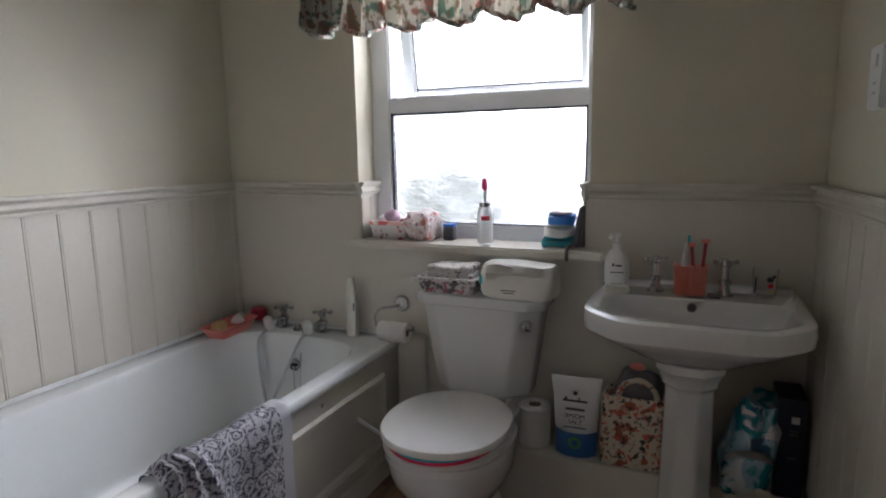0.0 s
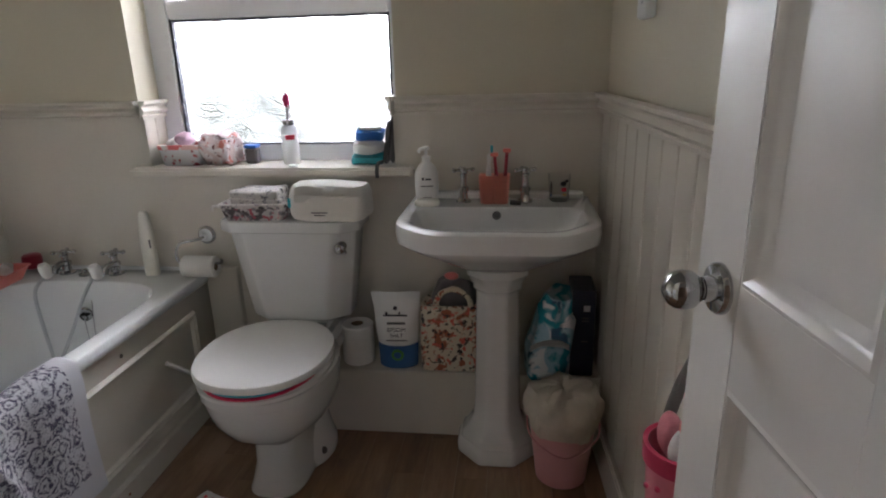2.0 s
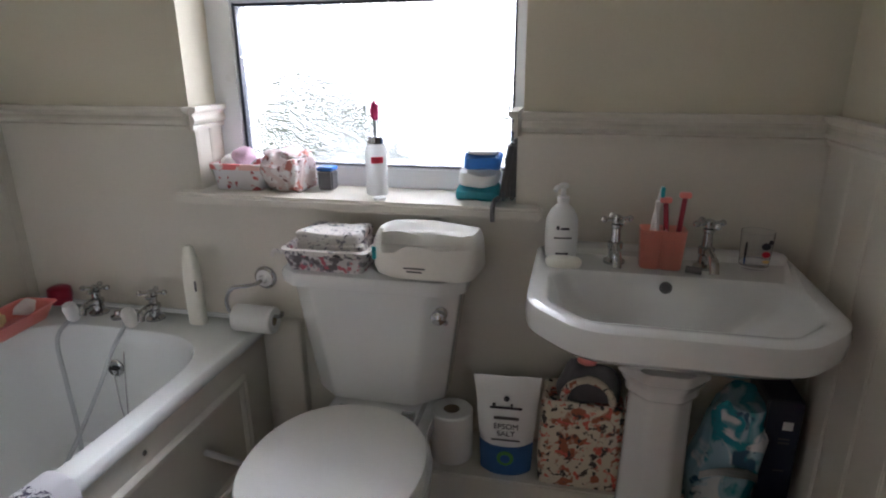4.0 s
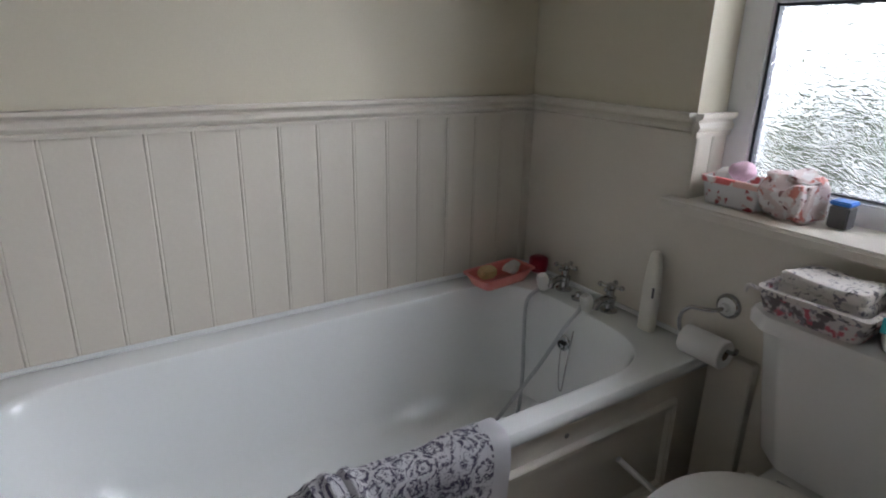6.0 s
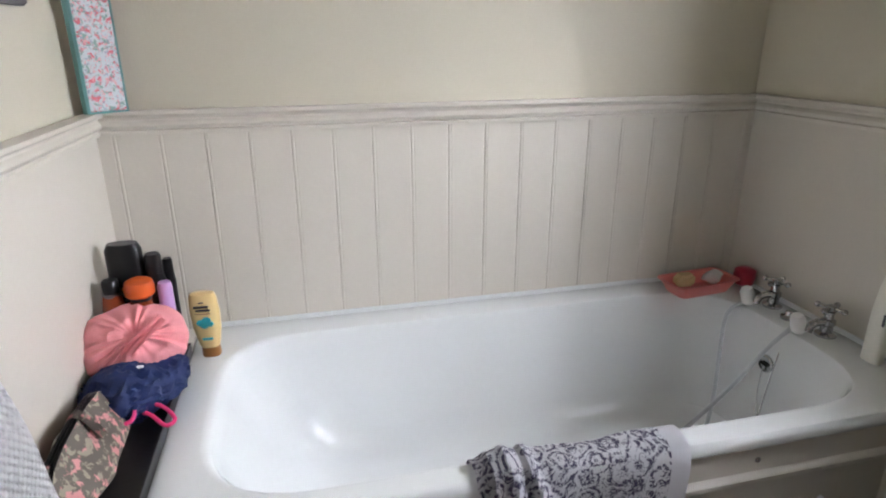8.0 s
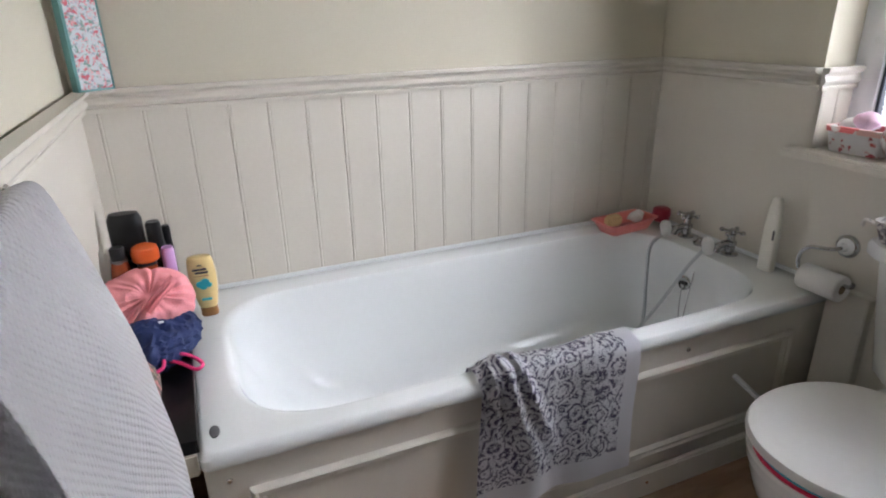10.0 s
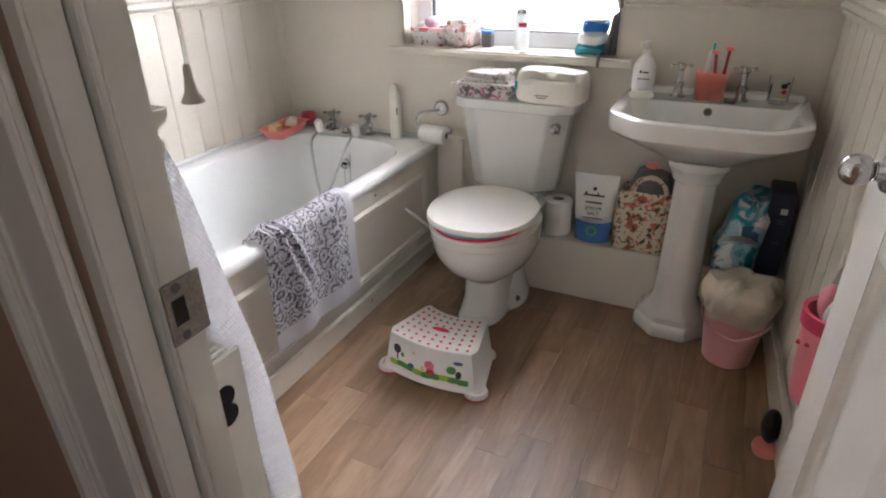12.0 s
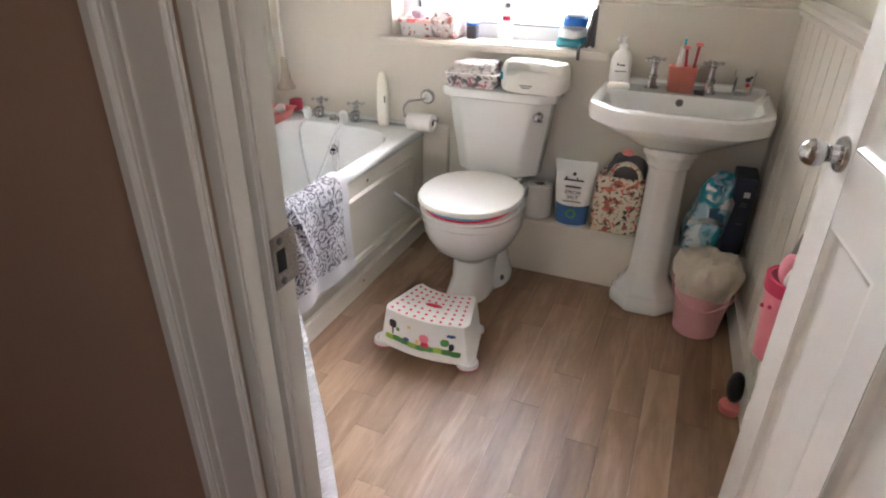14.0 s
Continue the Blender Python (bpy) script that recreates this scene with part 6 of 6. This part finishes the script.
part("ring", tube(spline([(0.418, -1.785, TZ + 0.090), (0.405, -1.768, TZ + 0.104), (0.392, -1.752, TZ + 0.096)], 6), 0.004, 8), M_white, nc, "white plastic ring")
hp = thing("pink_strap_loop", "hot pink fabric strap looped over the tray edge", "strap")
part("strap", tube(spline([(0.440, -1.802, TZ + 0.062), (0.425, -1.785, TZ + 0.074), (0.455, -1.768, TZ + 0.064), (0.490, -1.768, TZ + 0.036), (0.490, -1.800, TZ + 0.028), (0.455, -1.806, TZ + 0.034), (0.445, -1.770, TZ + 0.042), (0.458, -1.722, TZ + 0.040), (0.500, -1.688, TZ + 0.032), (0.518, -1.702, TZ + 0.030), (0.478, -1.738, TZ + 0.034), (0.455, -1.775, TZ + 0.036)], 8), 0.0042, 8), M_hotpink, hp)
fp = thing("floral_make_up_bag", "grey and pink floral zipped make-up bag on the tray", "make-up bag")
def ring_at(x, k):
    pts = [(-1.868, 0.006), (-1.872, 0.030), (-1.862, 0.062), (-1.848, 0.088), (-1.836, 0.102), (-1.826, 0.102), (-1.812, 0.084), (-1.798, 0.062), (-1.784, 0.040), (-1.777, 0.014), (-1.785, 0.002), (-1.82, 0.001), (-1.855, 0.002)]
    return [Vector((x, -1.825 + (y + 1.825) * (0.72 + 0.28 * k), TZ + z * k)) for y, z in pts]
bm = loft([ring_at(x, k) for x, k in ((0.452, 0.55), (0.458, 0.80), (0.475, 0.95), (0.52, 1.0), (0.57, 1.04), (0.62, 1.05), (0.67, 1.02), (0.715, 0.97), (0.735, 0.85), (0.742, 0.6))])
bmesh.ops.subdivide_edges(bm, edges=bm.edges[:], cuts=2, use_grid_fill=True)
part("body", crumple(bm, 0.012, 16, 3), M_pouch, fp)
part("zip", sheet(spline([(0.455, -1.839, TZ + 0.088), (0.50, -1.840, TZ + 0.106), (0.60, -1.840, TZ + 0.113), (0.70, -1.840, TZ + 0.106), (0.738, -1.839, TZ + 0.084)], 6), (0, 1, 0), 0.018, 0.004, 0.001), M_black, fp, "black zip")
part("strap", sheet(spline([(0.565, -1.862, TZ + 0.082), (0.565, -1.846, TZ + 0.108), (0.565, -1.830, TZ + 0.118), (0.565, -1.808, TZ + 0.096), (0.565, -1.790, TZ + 0.066)], 5), (1, 0, 0), 0.024, 0.003, 0.0), M_pouch, fp)

# ---- on the walls ----
fb = thing("floral_box_file", "tall rose-print box with a turquoise edge standing on the dado rail", "box", at=pose(0.060, S + 0.052, DADO1 + 0.001, 0, 0, 128))
patch("box_front", fb, M_floralbox, (-0.044, -0.012, 0.004), (0.044, 0.012, 0.345), 0.004)
part("edging", frame_mould(0, -0.045, 0.045, 0.0, 0.35, 0.005, 0.003), M_tealedge, fb, "turquoise binding")
for c in fb.children:
    if c.name.startswith("edging"):
        c.matrix_local = pose(0, -0.012, 0, 0, 0, -90)
patch("spine", fb, M_tealedge, (-0.048, -0.013, 0.0), (-0.044, 0.013, 0.35), 0.001)
sk = thing("shaver_socket", "white plastic shaver socket on the cream wall", "socket")
patch("plate", sk, M_white, (W - 0.010, -0.470, 1.298), (W + T + 0.0005, -0.382, 1.432), 0.004)
for z in (1.330, 1.350):
    patch("slot", sk, M_hose, (W - 0.0112, -0.436, z), (W - 0.0095, -0.418, z + 0.005))
patch("rocker", sk, M_white, (W - 0.014, -0.442, 1.384), (W - 0.009, -0.412, 1.412), 0.002)
mir = thing("small_mirror", "dark framed mirror on the cream wall", "mirror")
part("frame", box((0.265, S - T + 0.0005, 1.335), (0.60, S + 0.008, 1.82), 0.004), M_grey, mir)
part("glass", box((0.285, S + 0.0075, 1.355), (0.58, S + 0.0095, 1.80)), M_chrome, mir)
hk = thing("wall_hook", "white wall hook on the boards behind the door", "hook")
patch("backplate", hk, M_white, (W - 0.006, -1.107, 0.905), (W + 0.0005, -1.079, 1.010), 0.003)
part("peg", tube(spline([(W - 0.004, -1.093, 0.955), (W - 0.040, -1.093, 0.942), (W - 0.054, -1.093, 0.952), (W - 0.056, -1.093, 0.975)], 5), 0.005, 8), M_white, hk)
hg = thing("hanging_toy_bucket", "pink bucket hung from white straps, holding soft toys", "bucket")
HX, HYB = 2.146, -1.092
part("bucket", loft([oval(HX, HYB, z, r, r, 36) for z, r in ((0.430, 0.042), (0.435, 0.045), (0.590, 0.055), (0.622, 0.058), (0.632, 0.058), (0.632, 0.054), (0.45, 0.042))]), M_toybucket, hg)
part("rim", loft([oval(HX, HYB, z, r, r, 36) for z, r in ((0.604, 0.058), (0.604, 0.061), (0.635, 0.062), (0.635, 0.054))], False, False), M_crimson, hg, "crimson rim")
part("strap", crumple(sheet(spline([(2.184, -1.095, 0.955), (2.168, -1.080, 0.86), (2.140, -1.045, 0.72), (2.126, -1.023, 0.61), (2.125, -1.020, 0.57)], 6), (0.3, -1, 0), 0.024, 0.004, 0.004), 0.003, 20, 1), M_plush, hg, "white cloth strap")
part("strap", crumple(sheet(spline([(2.188, -1.097, 0.955), (2.178, -1.120, 0.86), (2.168, -1.150, 0.73), (2.164, -1.157, 0.60)], 6), (0.3, -1, 0), 0.022, 0.004, 0.004), 0.003, 20, 2), M_plush, hg)
for k in range(5):
    a = 3.3 + 0.5 * k
    rr = 0.054
    part("printed_dot", blob((HX + rr * math.cos(a), HYB + rr * math.sin(a), 0.56 + 0.012 * (k % 2)), (0.006, 0.006, 0.006), 1), M_crimson, hg)
toy = crumple(join(join(blob((2.150, -1.150, 0.700), (0.026, 0.026, 0.065), 3), blob((2.140, -1.120, 0.640), (0.024, 0.022, 0.040), 3)), blob((2.146, -1.158, 0.765), (0.020, 0.022, 0.028), 3)), 0.004, 22, 2)
single("soft_toy", toy, M_plush, "white plush toy in the hanging bucket", "soft toy")
single("coral_plush_shape", crumple(join(blob((2.128, -1.165, 0.758), (0.014, 0.016, 0.017), 3), blob((2.126, -1.160, 0.708), (0.013, 0.014, 0.016), 3)), 0.003, 30, 2), M_coral, "coral plush shapes on the soft toy", "soft toy")
single("pink_foam_shape", crumple(blob((2.125, -1.085, 0.645), (0.018, 0.024, 0.038), 3), 0.005, 30, 4), M_glitter, "mauve-pink foam shape in the bucket", "toy")
bl = thing("toy_ball", "black and coral ball on the floor behind the door", "ball")
part("ball", blob((2.150, -0.760, 0.075), (0.026, 0.040, 0.052), 3), M_black, bl)
part("stripe", lathe([(0.0, 0), (0.030, 0.002), (0.034, 0.015), (0.032, 0.028), (0.0, 0.029)], (2.146, -0.785, 0.0), 22), M_coral, bl, "coral base")

# ---- toilet brush ----
br = thing("toilet_brush", "white toilet brush in a holder beside the bath panel", "toilet brush")
part("holder", lathe([(0.034, 0), (0.037, 0.004), (0.035, 0.08), (0.030, 0.10), (0.027, 0.10), (0.029, 0.01)], (0.930, -0.115, 0.0), 24), M_white, br)
part("handle", tube(spline([(0.930, -0.115, 0.05), (0.895, -0.205, 0.16), (0.862, -0.272, 0.23), (0.815, -0.345, 0.31), (0.800, -0.365, 0.333)], 6), 0.0075, 10), M_white, br)

# ---- shrub outside the window ----
bush = bmesh.new()
rg = random.Random(3)
for i in range(1800):
    a, r = rg.uniform(0, math.pi), rg.random() ** 0.8
    x, z = 1.10 + 0.66 * r * math.cos(a) + rg.gauss(0, 0.03), 0.60 + 0.74 * r * math.sin(a)
    y = 0.40 + rg.uniform(-0.05, 0.05)
    m = Matrix.Translation((x, y, z)) @ Euler((rg.uniform(0, 3), rg.uniform(0, 3), rg.uniform(0, 6))).to_matrix().to_4x4()
    s = rg.uniform(0.025, 0.042)
    vs = [bush.verts.new(m @ Vector(p)) for p in ((-s, 0, 0), (0, -s * 0.45, 0.004), (s, 0, 0), (0, s * 0.45, 0.004))]
    bush.faces.new(vs)
    if i % 9 == 0:
        tube([(x, y, z), (x + rg.uniform(-0.05, 0.05), y, z - 0.2)], 0.004, 5, bush)
tube([(1.08, 0.42, -3.0), (1.09, 0.42, -1.0), (1.08, 0.41, 0.9)], 0.03, 8, bush, [0.05, 0.04, 0.012])
single("garden_shrub", bush, M_leaf, "leafy garden shrub close outside the window", "shrub", kind="stuff")

# ---- pieces of walls and floor ----
boards(wall_w, (-T, 0.071, 0), (-T, 0.071 - 19 * PITCH, 0), -90, 0.30, DADO0 + 0.001)
boards(wall_e, (W + T, -1.16, 0), (W + T, -0.001, 0), 90, 0.0, DADO0 + 0.001)
part("panel_sheet", box((0.0, S - T + 0.001, 0.0), (WX - 0.001, S, DADO0 + 0.001)), M_panel, wall_s)
for x0, x1, zz in ((0.0, RX0 + 0.012, SILL - 0.033), (RX1 - 0.012, W, SILL - 0.033)):
    part("panel_sheet", box((x0, -0.002, zz), (x1, 0.004, DADO0 + 0.001)), M_panel, wall_n)
part("panel_sheet", box((0.0, -0.002, 0.0), (W, 0.004, SILL - 0.033)), M_panel, wall_n)
boards(wall_n, (RX0, -0.002, 0), (RX0, FY, 0), -90, SILL, DADO0 + 0.001, 0.06)
boards(wall_n, (RX1, FY, 0), (RX1, -0.002, 0), 90, SILL, DADO0 + 0.001, 0.06)

def plank_mesh(w, l):
    bm = box((-w / 2, -l / 2, -0.008), (w / 2, l / 2, 0.0))
    top = [v for v in bm.verts if v.co.z > -0.001]
    for v in top:
        v.co.x *= (w - 0.0012) / w
        v.co.y *= (l - 0.0012) / l
    bmesh.ops.recalc_face_normals(bm, faces=bm.faces)
    me = bpy.data.meshes.new("plank")
    bm.to_mesh(me)
    bm.free()
    me.materials.append(M_plank)
    return me


rng = random.Random(5)
PWID = 0.0965
cache = {}
for i in range(26):
    x = -0.124 + (i + 0.5) * PWID
    y = HY + 0.0
    first = rng.uniform(0.15, 0.6)
    while y < -0.001:
        l = round(min(first, -y), 3)
        first = rng.choice([0.44, 0.52, 0.60, 0.68])
        if l > 0.01:
            if l not in cache:
                cache[l] = plank_mesh(PWID, l)
            ob = new("plank", cache[l])
            ob.parent = floor
            ob.location = (x, y + l / 2, 0.0)
        y += l

# the east wall runs out of square, widening towards the door
skew = Matrix.Translation((W, 0, 0)) @ pose(0, 0, 0, 0, 0, 3.0) @ Matrix.Translation((-W, 0, 0))
for ob in (wall_e, skirt, sk, hk):
    ob.matrix_world = skew
